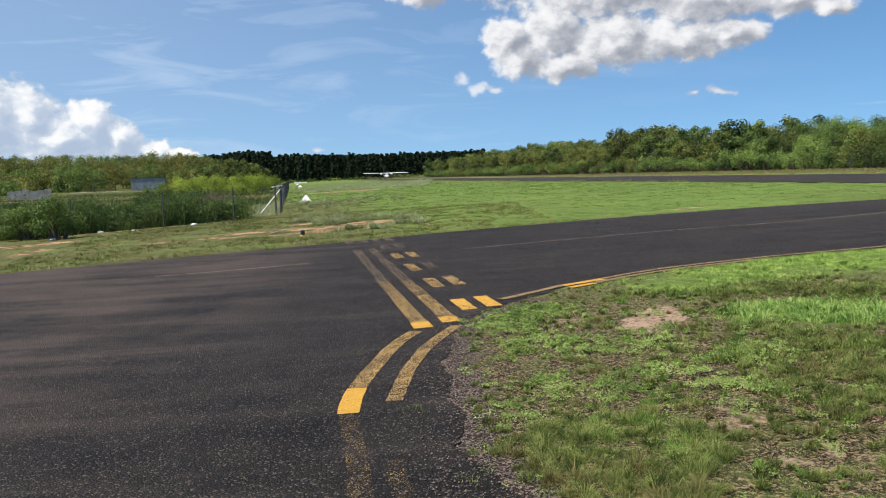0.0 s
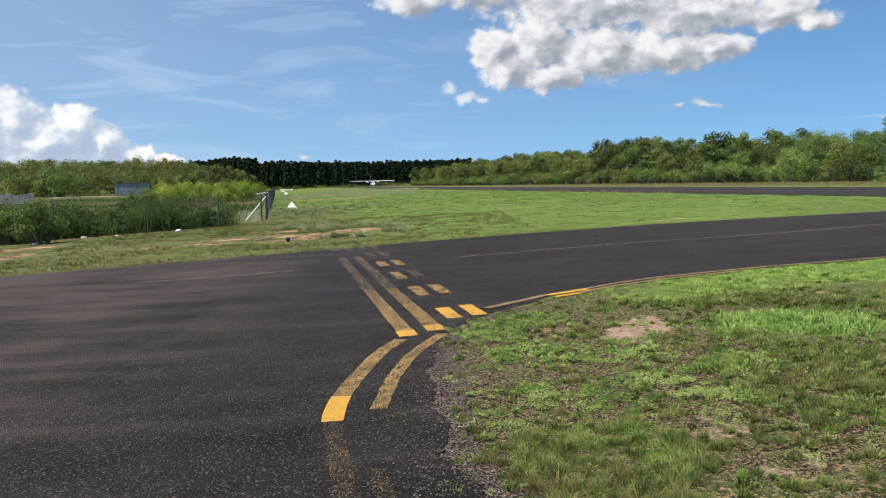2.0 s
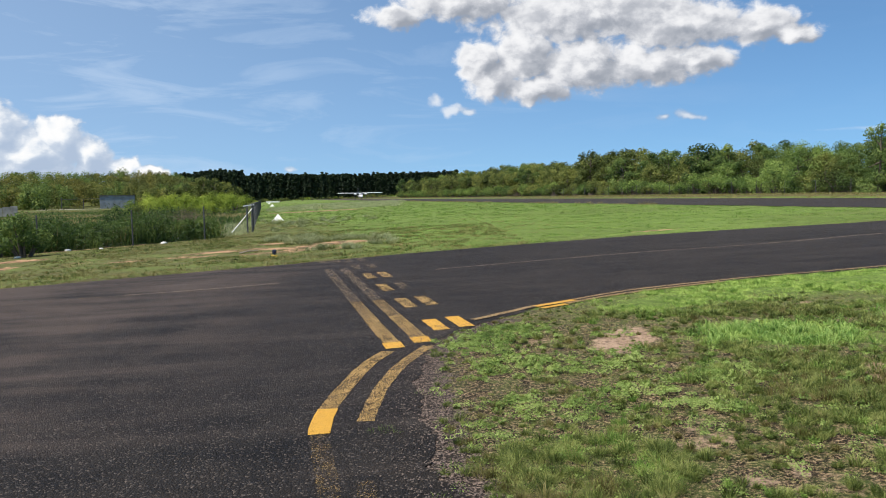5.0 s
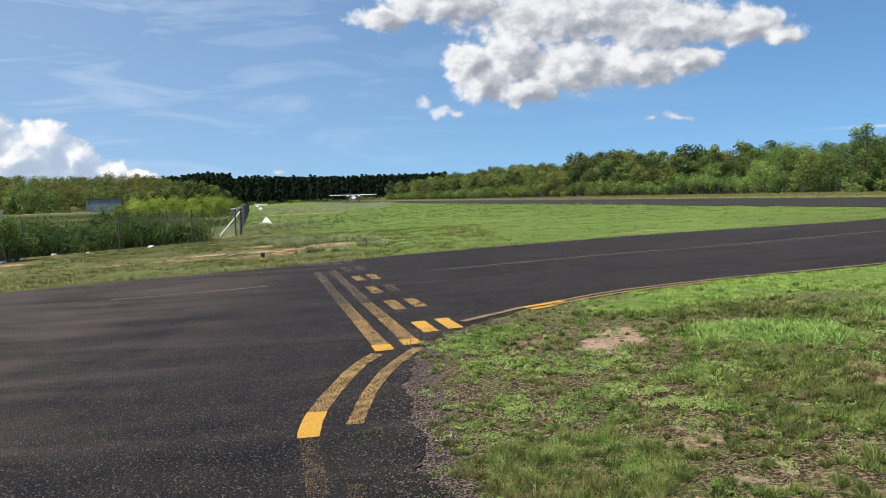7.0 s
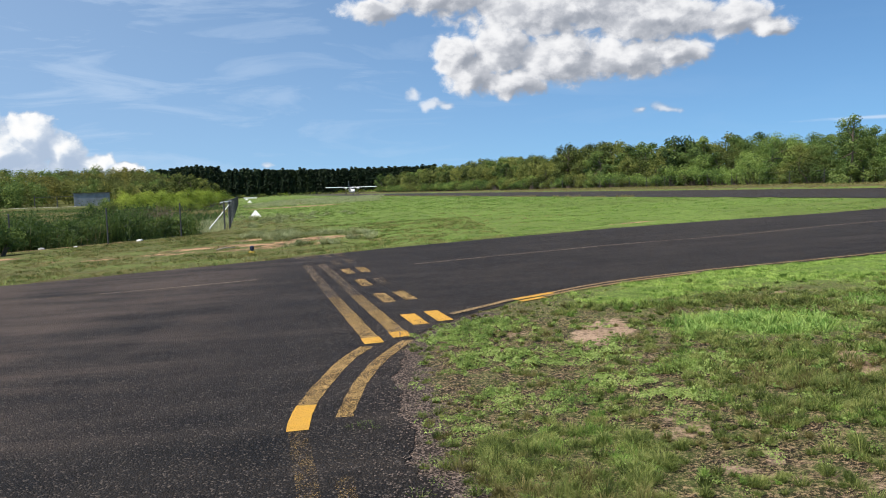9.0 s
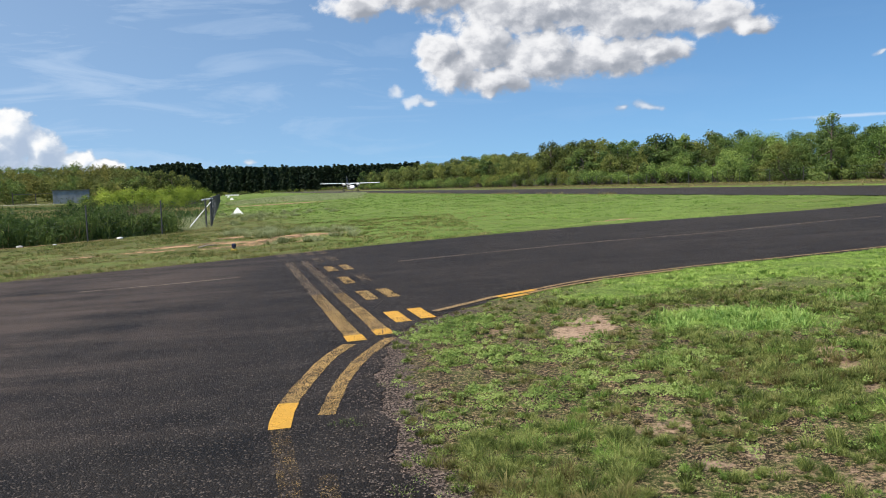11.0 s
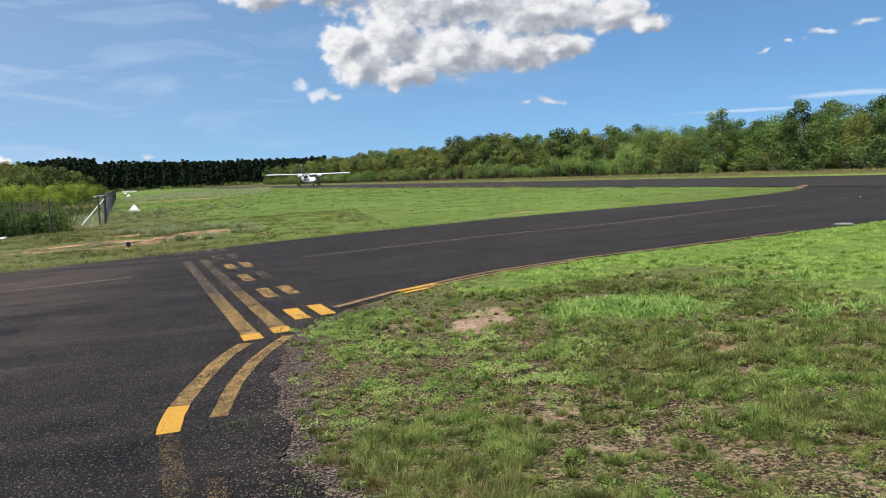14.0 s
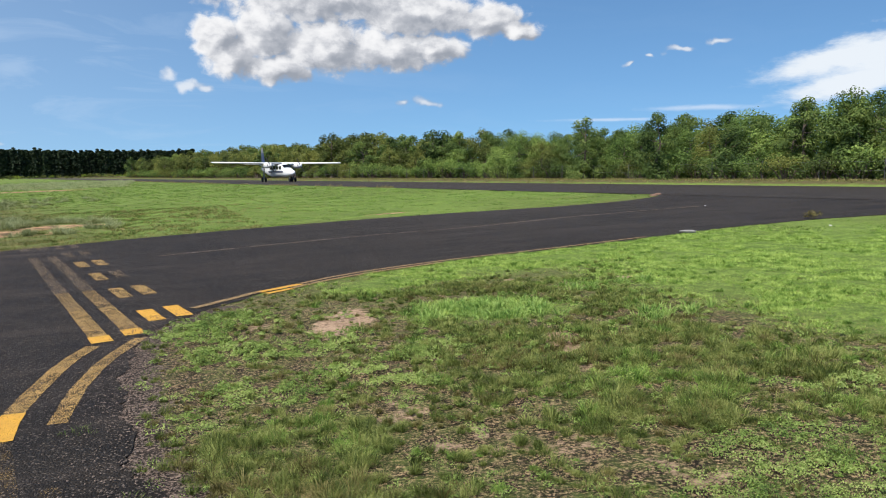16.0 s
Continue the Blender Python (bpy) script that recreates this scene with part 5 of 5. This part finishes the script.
def link_panel(name, parent, a, b, h, step=0.16, wire=0.006):
    """Chain link between two posts: crossed diagonal wires with a top and bottom strand."""
    a, b = Vector(a), Vector(b)
    run = (b - a).length
    d = (b - a) / run
    bm = bmesh.new()
    for z in (0.05, h * 0.5, h - 0.04):
        tube(bm, a + Vector((0, 0, z)), b + Vector((0, 0, z)), wire * 1.2, wire * 1.2, 3)
    q = -h
    while q < run:
        for sign in (1, -1):
            u0, u1 = max(q, 0), min(q + h, run)
            if u1 - u0 > 0.05:
                z0, z1 = u0 - q, u1 - q
                if sign < 0:
                    z0, z1 = h - z0, h - z1
                tube(bm, a + d * u0 + Vector((0, 0, z0)), a + d * u1 + Vector((0, 0, z1)), wire, wire, 3)
        q += step
    return part(name, bm, WIRE, parent, "thin chain link mesh")


def fence_run(points, h, label, step=0.16, wire=0.006, post_r=0.035, group="boundary fence"):
    root = empty("wire_fence", pose(*points[0], height(*points[0])))
    base = root.matrix_basis.inverted()
    tops = [Vector((x, y, height(x, y))) for x, y in points]
    for p in tops:
        bm = bmesh.new()
        q = base @ p
        tube(bm, q + Vector((0, 0, -0.3)), q + Vector((0, 0, h + 0.06)), post_r, post_r, 8)
        tube(bm, q + Vector((0, 0, h + 0.06)), q + Vector((0, 0, h + 0.09)), post_r * 1.2, post_r * 0.6, 8)
        part("post", bm, STEEL_DARK, root)
    for p, q in zip(tops, tops[1:]):
        link_panel("mesh_panel", root, base @ p, base @ q, h, step, wire)
    return tagged(root, label, "fence", group)


def build_fences():
    corner = (-7.62, 36.0)
    run = [to_xy(-0.62 - 0.004 * k, 36.8 + 3.6 * k) for k in range(0, 28)]
    f = fence_run(run, 1.22, "low chain link boundary fence along the airfield", 0.5, 0.0025, 0.032)
    bm = bmesh.new()
    base = f.matrix_basis.inverted()
    c = base @ Vector((*corner, height(*corner)))
    tube(bm, c + Vector((0, 0, -0.2)), c + Vector((0, 0, 1.28)), 0.055, 0.055, 8)
    part("corner_post", bm, STEEL_DARK, f)
    bm = bmesh.new()
    q = base @ Vector((-7.68, 35.2, height(-7.68, 35.2)))
    tube(bm, q + Vector((0, 0, -0.2)), q + Vector((0, 0, 1.24)), 0.04, 0.04, 8)
    part("post", bm, STEEL_DARK, f)
    bm = bmesh.new()
    tube(bm, q + Vector((-0.12, -0.1, 1.22)), c + Vector((0.05, 0.2, 1.26)), 0.03, 0.03, 8)
    part("rail", bm, WHITE_PAINT, f, "white top rail")
    bm = bmesh.new()
    foot = base @ Vector((-8.25, 34.2, height(-8.25, 34.2)))
    tube(bm, c + Vector((0.02, 0, 1.12)), foot, 0.024, 0.024, 8)
    part("brace", bm, WHITE_PAINT, f, "white diagonal brace")
    bm = bmesh.new()
    tube(bm, c + Vector((0, 0, 1.1)), base @ Vector((*run[0], height(*run[0]) + 1.1)), 0.035, 0.035, 8)
    part("rail", bm, STEEL_PALE, f, "pale top rail")
    fence_run([corner, (-8.45, 30.9), (-10.7, 29.3), (-13.4, 27.6), (-16.4, 25.9), (-19.6, 24.3)], 1.25, "dark wire fence overgrown by weeds", 0.30, 0.0008, 0.028)
    # wire fence before the wood beyond the runway
    far = [to_xy(45.0, -12 + 4.0 * k) for k in range(0, 34)]
    fence_run(far, 1.15, "dark wire fence before the woodland", 50.0, 0.004, 0.03, "woodland fence")


def build_sheds():
    # corrugated shed, roof and posts, across the meadow
    x, y = polar(-20.9, 240)
    z = height(x, y)
    shed = empty("corrugated_shed", pose(x, y, z, 0, 0, 20))
    for name, y0, y1, x0, x1 in (("wall", -2.6, -2.5, -4.6, 4.6), ("wall", 2.5, 2.6, -4.6, 4.6)):
        bm = bmesh.new()
        k = 56
        for j in range(k):
            q0, q1 = x0 + (x1 - x0) * j / k, x0 + (x1 - x0) * (j + 1) / k
            off = 0.03 if j % 2 else -0.03
            box(bm, q0, q1, y0 + off, y1 + off, 0.0, 3.6)
        part(name, bm, CORRUGATED, shed, "grey corrugated sheet wall")
    for x0, x1 in ((-4.6, -4.5), (4.5, 4.6)):
        bm = bmesh.new()
        box(bm, x0, x1, -2.5, 2.5, 0, 3.6)
        part("wall", bm, CORRUGATED, shed, "grey corrugated sheet wall")
    bm = bmesh.new()
    box(bm, -4.9, 4.9, -2.9, 2.9, 3.6, 3.75, 0.03)
    part("roof", bm, STEEL_DARK, shed, "dark flat sheet roof")
    tagged(shed, "grey corrugated shed standing in the rough meadow", "shed")
    # open frame beside it
    frame_ = empty("open_shelter", pose(*polar(-23.0, 240), height(*polar(-23.0, 240)), 0, 0, 20))
    for px in (-5.5, 0, 5.0):
        bm = bmesh.new()
        tube(bm, (px, -2.0, -0.2), (px, -2.0, 3.4 if px < 0 else 2.9), 0.12, 0.12, 6)
        part("post", bm, STEEL_DARK, frame_)
    bm = bmesh.new()
    box(bm, -5.6, 5.2, -2.1, 2.0, 2.75, 2.9)
    part("roof", bm, STEEL_DARK, frame_, "dark thin roof")
    tagged(frame_, "dark open post shelter beside the shed", "shelter")
    # low pale block wall
    x, y = polar(-28.2, 128)
    wall_ = empty("block_wall", pose(x, y, height(x, y), 0, 0, 24))
    for k in range(6):
        bm = bmesh.new()
        box(bm, -2.9 + k * 0.96, -1.98 + k * 0.96, -0.12, 0.12, -0.1, 1.25 + 0.12 * ((k * 7) % 3), 0.02)
        part("panel", bm, CONCRETE, wall_)
    tagged(wall_, "low pale concrete panel wall in the meadow", "wall")
    # sandy track
    side_a = [np.array(polar(a, 217)) for a in np.linspace(-25.9, -21.9, 24)]
    side_b = [np.array(polar(a, 223)) for a in np.linspace(-25.8, -21.9, 24)]
    ob = ribbon("sand_track", side_a, side_b, 3, 0.12, SAND)
    tagged(ob, "pale sandy track across the meadow", "track", kind="structure")


def build_small_things():
    # white pyramid marker on the turf
    def marker(m, size):
        root = empty("white_marker", m)
        bm = bmesh.new()
        b = [bm.verts.new((sx * 0.42 * size, sy * 0.42 * size, 0.03)) for sx, sy in ((-1, -1), (1, -1), (1, 1), (-1, 1))]
        t = [bm.verts.new((sx * 0.03 * size, sy * 0.03 * size, 0.60 * size)) for sx, sy in ((-1, -1), (1, -1), (1, 1), (-1, 1))]
        for k in range(4):
            bm.faces.new((b[k], b[(k + 1) % 4], t[(k + 1) % 4], t[k]))
        bm.faces.new(t)
        bm.faces.new(b[::-1])
        bmesh.ops.bevel(bm, geom=list(bm.edges), offset=0.012, segments=2, affect="EDGES")
        part("cone", bm, WHITE_PAINT, root)
        bm = bmesh.new()
        box(bm, -0.46 * size, 0.46 * size, -0.46 * size, 0.46 * size, 0.0, 0.05, 0.01)
        part("base", bm, WHITE_PAINT, root)
        return tagged(root, "white painted pyramid marker standing on the turf", "airfield marker", "markers")

    x, y = -9.15, 51.2
    first = marker(pose(x, y, height(x, y), 0, 0, 18), 0.78)
    for L, s, k in ((1.3, 152, 1.0), (1.1, 230, 1.1)):
        x, y = to_xy(L, s)
        copy_thing(first, pose(x, y, height(x, y), 0, 0, 30) @ Matrix.Scale(k, 4))
    x, y = to_xy(2.2, 235)
    slab = empty("marker_board", pose(x, y, height(x, y), 0, 0, 8))
    bm = bmesh.new()
    box(bm, -1.9, 1.9, -0.25, 0.25, 0.35, 0.75, 0.03)
    part("board", bm, WHITE_PAINT, slab)
    for px in (-1.4, 1.4):
        bm = bmesh.new()
        tube(bm, (px, 0, -0.1), (px, 0, 0.4), 0.05, 0.05, 6)
        part("leg", bm, STEEL_PALE, slab)
    tagged(slab, "low white marker board far down the field", "airfield marker", "markers")

    # taxiway edge light
    def edge_light(x, y):
        root = empty("taxiway_light", pose(x, y, height(x, y)))
        bm = bmesh.new()
        tube(bm, (0, 0, -0.02), (0, 0, 0.05), 0.13, 0.11, 14)
        part("base", bm, YELLOW_BODY, root, "worn yellow base")
        bm = bmesh.new()
        tube(bm, (0, 0, 0.05), (0, 0, 0.14), 0.035, 0.035, 10)
        part("stem", bm, STEEL_DARK, root)
        bm = bmesh.new()
        tube(bm, (0, 0, 0.09), (0, 0, 0.19), 0.075, 0.08, 14)
        tube(bm, (0, 0, 0.19), (0, 0, 0.22), 0.08, 0.05, 14)
        part("lens", bm, BLUE_GLASS, root, "dark blue lens")
        return tagged(root, "blue taxiway edge light on a yellow base", "airfield light")

    light_ = edge_light(-3.72, 20.1)
    light_.scale = (0.72, 0.72, 0.8)

    # litter and stones along the ditch
    for x, y, size, mat, name, label in ((-12.55, 28.0, 0.14, LITTER, "litter", "white plastic litter by the ditch"), (-12.9, 25.2, 0.12, LITTER, "litter", "white plastic litter by the ditch"),
                                         (-9.65, 29.6, 0.13, LITTER, "litter", "white plastic litter by the ditch"), (-11.4, 28.1, 0.08, LITTER, "litter", "white plastic litter by the ditch"),
                                         (9.95, 12.05, 0.17, CONCRETE, "concrete_slab", "pale flat concrete lump at the asphalt edge"), (12.9, 11.4, 0.035, LITTER, "litter", "small white scrap in the grass"),
                                         (18.5, 24.6, 0.16, BRICK_RED, "earth_lump", "red-brown earth lumps at the asphalt tip"), (17.7, 23.8, 0.14, BRICK_RED, "earth_lump", "red-brown earth lumps at the asphalt tip"),
                                         (19.0, 25.2, 0.12, BRICK_RED, "earth_lump", "red-brown earth lumps at the asphalt tip"), (15.2, 17.9, 0.04, LITTER, "litter", "small white scrap on the asphalt")):
        bm = bmesh.new()
        bmesh.ops.create_icosphere(bm, subdivisions=2, radius=size)
        for v in bm.verts:
            k = 1 + 0.4 * noise.noise(v.co / size * 1.7 + Vector((x, y, 0)))
            v.co = Vector((v.co.x * k, v.co.y * k * 0.8, v.co.z * k * (0.22 if "slab" in name else 0.42)))
        ob = part(name, bm, mat, None, "", True)
        ob.matrix_basis = pose(x, y, height(x, y) + size * 0.12, 0, 0, x * 50)
        tagged(ob, label, name.replace("_", " "))
    bm = bmesh.new()
    bent_tube(bm, [(-0.25, -0.1, 0.03), (0.0, 0.0, 0.07), (0.3, 0.2, 0.05)], 0.025, 0.012)
    stick = part("stick", bm, DEADWOOD)
    stick.matrix_basis = pose(-4.74, 21.7, height(-4.74, 21.7), 0, 0, 20)
    tagged(stick, "bare pale stick lying on the earth", "stick")
    # flowering weed at the asphalt edge
    weed = shrub("edge_weed_plant", 61, 0.22, 0.2, GRASS_DRY, "small pale weed rooted at the asphalt edge", leaves=260, leaf=0.045)
    weed.matrix_basis = pose(13.8, 12.68, height(13.8, 12.68))
    # loose stones on the crumbled edge of the asphalt
    count = 3200
    px = np.interp(rng.uniform(2.2, 8.4, count), NEAR_EDGE[:, 1][24:90], NEAR_EDGE[:, 0][24:90]) + rng.normal(0.02, 0.17, count)
    py = rng.uniform(2.4, 8.4, count)
    verts, faces = [], []
    for x, y in zip(px, py):
        r = random.uniform(0.003, 0.009)
        z = height(x, y) + 0.014
        b = len(verts)
        for dx, dy, dz in ((1, 0, 0), (0, 1, 0), (-1, 0, 0), (0, -1, 0), (0, 0, 0.8)):
            verts.append((x + dx * r * random.uniform(0.6, 1.2), y + dy * r * random.uniform(0.6, 1.2), z + dz * r))
        faces += [(b, b + 1, b + 4), (b + 1, b + 2, b + 4), (b + 2, b + 3, b + 4), (b + 3, b, b + 4)]
    ob = mesh_object("loose_gravel", verts, faces, GRAVEL)
    tagged(ob, "grey loose gravel along the crumbled asphalt edge", "gravel", kind="stuff")


build_fences()
build_sheds()
build_small_things()

# ---------------------------------------------------------------- aircraft
PLANE_WHITE = plain("aircraft_white", (0.80, 0.80, 0.79), 0.35, 0.0, 0.03, 2.0)
PLANE_BLUE = plain("aircraft_blue", (0.022, 0.032, 0.085), 0.35, 0.0, 0.05, 2.0)
PLANE_GREY = plain("aircraft_grey", (0.16, 0.17, 0.19), 0.5, 0.0, 0.08, 3.0)
PLANE_GLASS = plain("cockpit_glass", (0.02, 0.025, 0.03), 0.08, 0.0, 0.0)
TYRE = plain("tyre_rubber", (0.02, 0.02, 0.02), 0.85, 0.0, 0.1)
BLADE = plain("propeller_black", (0.07, 0.07, 0.07), 0.5, 0.0, 0.05)


def loft(sections, sides=20, power=2.8):
    """Closed body through rings across y: (y, half width, bottom, top, x centre)."""
    bm = bmesh.new()
    rings = []
    for y, hw, zb, zt, xc in sections:
        ring = []
        for k in range(sides):
            a = 2 * math.pi * k / sides
            c, s_ = math.cos(a), math.sin(a)
            px = math.copysign(abs(c) ** (2 / power), c) * hw
            pz = math.copysign(abs(s_) ** (2 / power), s_) * (zt - zb) / 2
            ring.append(bm.verts.new((xc + px, y, (zb + zt) / 2 + pz)))
        rings.append(ring)
    for r0, r1 in zip(rings, rings[1:]):
        for k in range(sides):
            bm.faces.new((r0[k], r1[k], r1[(k + 1) % sides], r0[(k + 1) % sides]))
    bm.faces.new(rings[0])
    bm.faces.new(rings[-1][::-1])
    bmesh.ops.recalc_face_normals(bm, faces=bm.faces)
    return bm


def aerofoil(stations, vertical=False, thick=0.13):
    """A wing through stations (span place, leading edge y, chord, height)."""
    bm = bmesh.new()
    shape = [(0.0, 0.0), (0.05, 0.5), (0.2, 0.95), (0.4, 1.0), (0.7, 0.6), (1.0, 0.03), (0.7, -0.25), (0.4, -0.4), (0.2, -0.42), (0.05, -0.3)]
    rings = []
    for span, lead, chord, z in stations:
        ring = []
        for f, t in shape:
            off = t * chord * thick * 0.6
            ring.append(bm.verts.new((off, lead - f * chord, span) if vertical else (span, lead - f * chord, z + off)))
        rings.append(ring)
    n = len(shape)
    for r0, r1 in zip(rings, rings[1:]):
        for k in range(n):
            bm.faces.new((r0[k], r1[k], r1[(k + 1) % n], r0[(k + 1) % n]))
    bm.faces.new(rings[0])
    bm.faces.new(rings[-1][::-1])
    bmesh.ops.recalc_face_normals(bm, faces=bm.faces)
    return bm


def build_aircraft():
    """High-wing twin-engined light aircraft with fixed undercarriage, nose along +y, wheels on z 0."""
    root = empty("light_aircraft")
    body = part("fuselage", loft([(4.55, 0.06, 1.08, 1.22, 0), (4.4, 0.26, 0.92, 1.38, 0), (3.9, 0.44, 0.78, 1.56, 0), (3.2, 0.55, 0.68, 1.70, 0), (2.75, 0.59, 0.64, 1.86, 0),
                                  (2.1, 0.61, 0.62, 2.22, 0), (1.5, 0.61, 0.62, 2.32, 0), (-1.6, 0.61, 0.62, 2.30, 0), (-3.0, 0.50, 0.82, 2.20, 0), (-4.8, 0.28, 1.22, 2.04, 0), (-6.3, 0.10, 1.58, 1.86, 0)]),
                PLANE_WHITE, root, "white fuselage", True)
    bm = bmesh.new()
    v = [bm.verts.new(p) for p in ((-0.50, 2.80, 1.84), (0.50, 2.80, 1.84), (0.50, 2.18, 2.20), (-0.50, 2.18, 2.20))]
    bm.faces.new(v)
    bmesh.ops.solidify(bm, geom=list(bm.faces), thickness=-0.05)
    part("windscreen", bm, PLANE_GLASS, body, "dark windscreen")
    for sx in (-1, 1):
        for k, (y0, y1) in enumerate(((1.5, 2.2), (0.5, 1.25), (-0.5, 0.3), (-1.5, -0.75))):
            bm = bmesh.new()
            box(bm, min(sx * 0.595, sx * 0.625), max(sx * 0.595, sx * 0.625), y0, y1, 1.62, 2.04, 0.01)
            part("window", bm, PLANE_GLASS, body, "dark cabin window")
        bm = bmesh.new()
        box(bm, min(sx * 0.60, sx * 0.622), max(sx * 0.60, sx * 0.622), -2.0, 2.7, 1.22, 1.42, 0.005)
        part("stripe", bm, PLANE_BLUE, body, "dark blue side stripe")
        wing = part("wing", aerofoil([(0.0, 0.95, 2.03, 2.36), (sx * 6.8, 0.95, 2.03, 2.40), (sx * 7.45, 0.75, 1.75, 2.42), (sx * 7.75, 0.25, 1.05, 2.46)]), PLANE_WHITE, root, "white high wing", True)
        bm = bmesh.new()
        box(bm, min(sx * 3.0, sx * 6.4), max(sx * 3.0, sx * 6.4), -1.05, -0.62, 2.335, 2.355, 0.004)
        part("flap", bm, PLANE_WHITE, wing)
        nacelle = part("nacelle", loft([(1.98, 0.12, 2.00, 2.24, sx * 1.8), (1.9, 0.30, 1.84, 2.42, sx * 1.8), (1.4, 0.40, 1.74, 2.50, sx * 1.8), (0.4, 0.40, 1.76, 2.50, sx * 1.8), (-1.0, 0.18, 2.1, 2.4, sx * 1.8)], 16),
                       PLANE_WHITE, root, "white engine nacelle", True)
        bm = bmesh.new()
        for dx in (-0.19, 0.19):
            box(bm, sx * 1.8 + dx - 0.11, sx * 1.8 + dx + 0.11, 1.88, 1.93, 1.98, 2.24, 0.02)
        part("air_intake", bm, BLADE, nacelle, "dark air intakes")
        leg = part("main_leg", loft([(0.02, 0.025, 0.28, 1.75, sx * 1.8), (-0.06, 0.045, 0.24, 1.75, sx * 1.8), (-0.24, 0.045, 0.28, 1.75, sx * 1.8), (-0.32, 0.02, 0.35, 1.75, sx * 1.8)], 12), PLANE_GREY, root, "slim grey undercarriage leg", True)
        for dx in (-0.2, 0.2):
            bm = bmesh.new()
            xa, xb = sx * 1.8 + dx - 0.08, sx * 1.8 + dx + 0.08
            tube(bm, (xa, -0.15, 0.27), (xa + 0.03, -0.15, 0.27), 0.20, 0.27, 20)
            tube(bm, (xa + 0.03, -0.15, 0.27), (xb - 0.03, -0.15, 0.27), 0.27, 0.27, 20)
            tube(bm, (xb - 0.03, -0.15, 0.27), (xb, -0.15, 0.27), 0.27, 0.20, 20)
            part("wheel", bm, TYRE, leg, "black tyre")
        part("tailplane", aerofoil([(0.0, -5.0, 1.35, 2.13), (sx * 2.1, -5.05, 1.25, 2.13), (sx * 2.33, -5.2, 0.95, 2.13)]), PLANE_WHITE, root, "white tailplane", True)
    nose = part("nose_leg", loft([(3.32, 0.03, 0.3, 0.9, 0), (3.25, 0.06, 0.25, 0.9, 0), (3.15, 0.03, 0.3, 0.9, 0)], 10), PLANE_WHITE, root, "nose undercarriage leg", True)
    bm = bmesh.new()
    tube(bm, (-0.08, 3.3, 0.23), (0.08, 3.3, 0.23), 0.23, 0.23, 20)
    part("wheel", bm, TYRE, nose, "black tyre")
    part("fin", aerofoil([(1.75, -4.4, 1.7, 0), (2.4, -4.9, 1.3, 0), (3.85, -5.45, 0.9, 0)], True, 0.10), PLANE_BLUE, root, "dark blue fin")
    part("fin_tip", aerofoil([(3.851, -5.45, 0.9, 0), (4.45, -5.65, 0.7, 0), (4.6, -5.8, 0.45, 0)], True, 0.10), PLANE_GREY, root, "grey fin tip")
    props = []
    for sx in (-1, 1):
        bm = bmesh.new()
        for turn in (0, math.pi):
            for k in range(6):
                r0, r1 = 0.08 + k * 0.155, 0.08 + (k + 1) * 0.155
                w0 = 0.035 + 0.03 * math.sin(math.pi * min(1, k / 6 + 0.1))
                c, s_ = math.cos(turn), math.sin(turn)
                tube(bm, (c * r0, 0, s_ * r0), (c * r1, 0, s_ * r1), w0, w0 * (0.95 if k < 5 else 0.5), 6)
        for v_ in bm.verts:
            v_.co.y *= 0.25
        hub = part("propeller", bm, BLADE, root, "dark propeller blades")
        hub.matrix_basis = pose(sx * 1.8, 2.06, 1.92)
        bm = bmesh.new()
        tube(bm, (0, -0.1, 0), (0, 0.12, 0), 0.13, 0.10, 14)
        tube(bm, (0, 0.12, 0), (0, 0.22, 0), 0.10, 0.02, 14)
        part("spinner", bm, PLANE_WHITE, hub)
        props.append((hub, sx))
    for o in root.children:
        if o.type == "MESH" and o.name.split(".")[0] not in ("main_leg", "nose_leg", "tailplane", "propeller"):
            for v_ in o.data.vertices:
                v_.co.z *= 0.905
            for c_ in o.children:
                for v_ in c_.data.vertices:
                    v_.co.z *= 0.905
    tagged(root, "white twin-engined high-wing light aircraft with dark blue fin on the runway", "aircraft")
    return root, props


aircraft, propellers = build_aircraft()


def motions():
    """The aircraft waits far down the runway, then gathers speed towards the viewer."""
    track = [(0.0, 265.8), (2.5, 265.2), (5.0, 262.5), (6.5, 254.2), (8.0, 241.6), (9.3, 225.6), (10.5, 207.4), (11.5, 190.2), (12.5, 171.0), (13.5, 149.8), (14.5, 126.2), (15.3, 105.4), (16.0, 86.4)]
    rows = []
    for t, s in track:
        x, y = to_xy(31.6, s)
        rows.append((t, pose(x, y, height(x, y) + 0.018, 0, 0, 191)))
    walk(aircraft, rows)
    for hub, sx in propellers:
        walk(hub, [(k / 15, pose(sx * 1.8, 2.06, 1.92, 0, 80 * k, 0)) for k in range(241)])


motions()
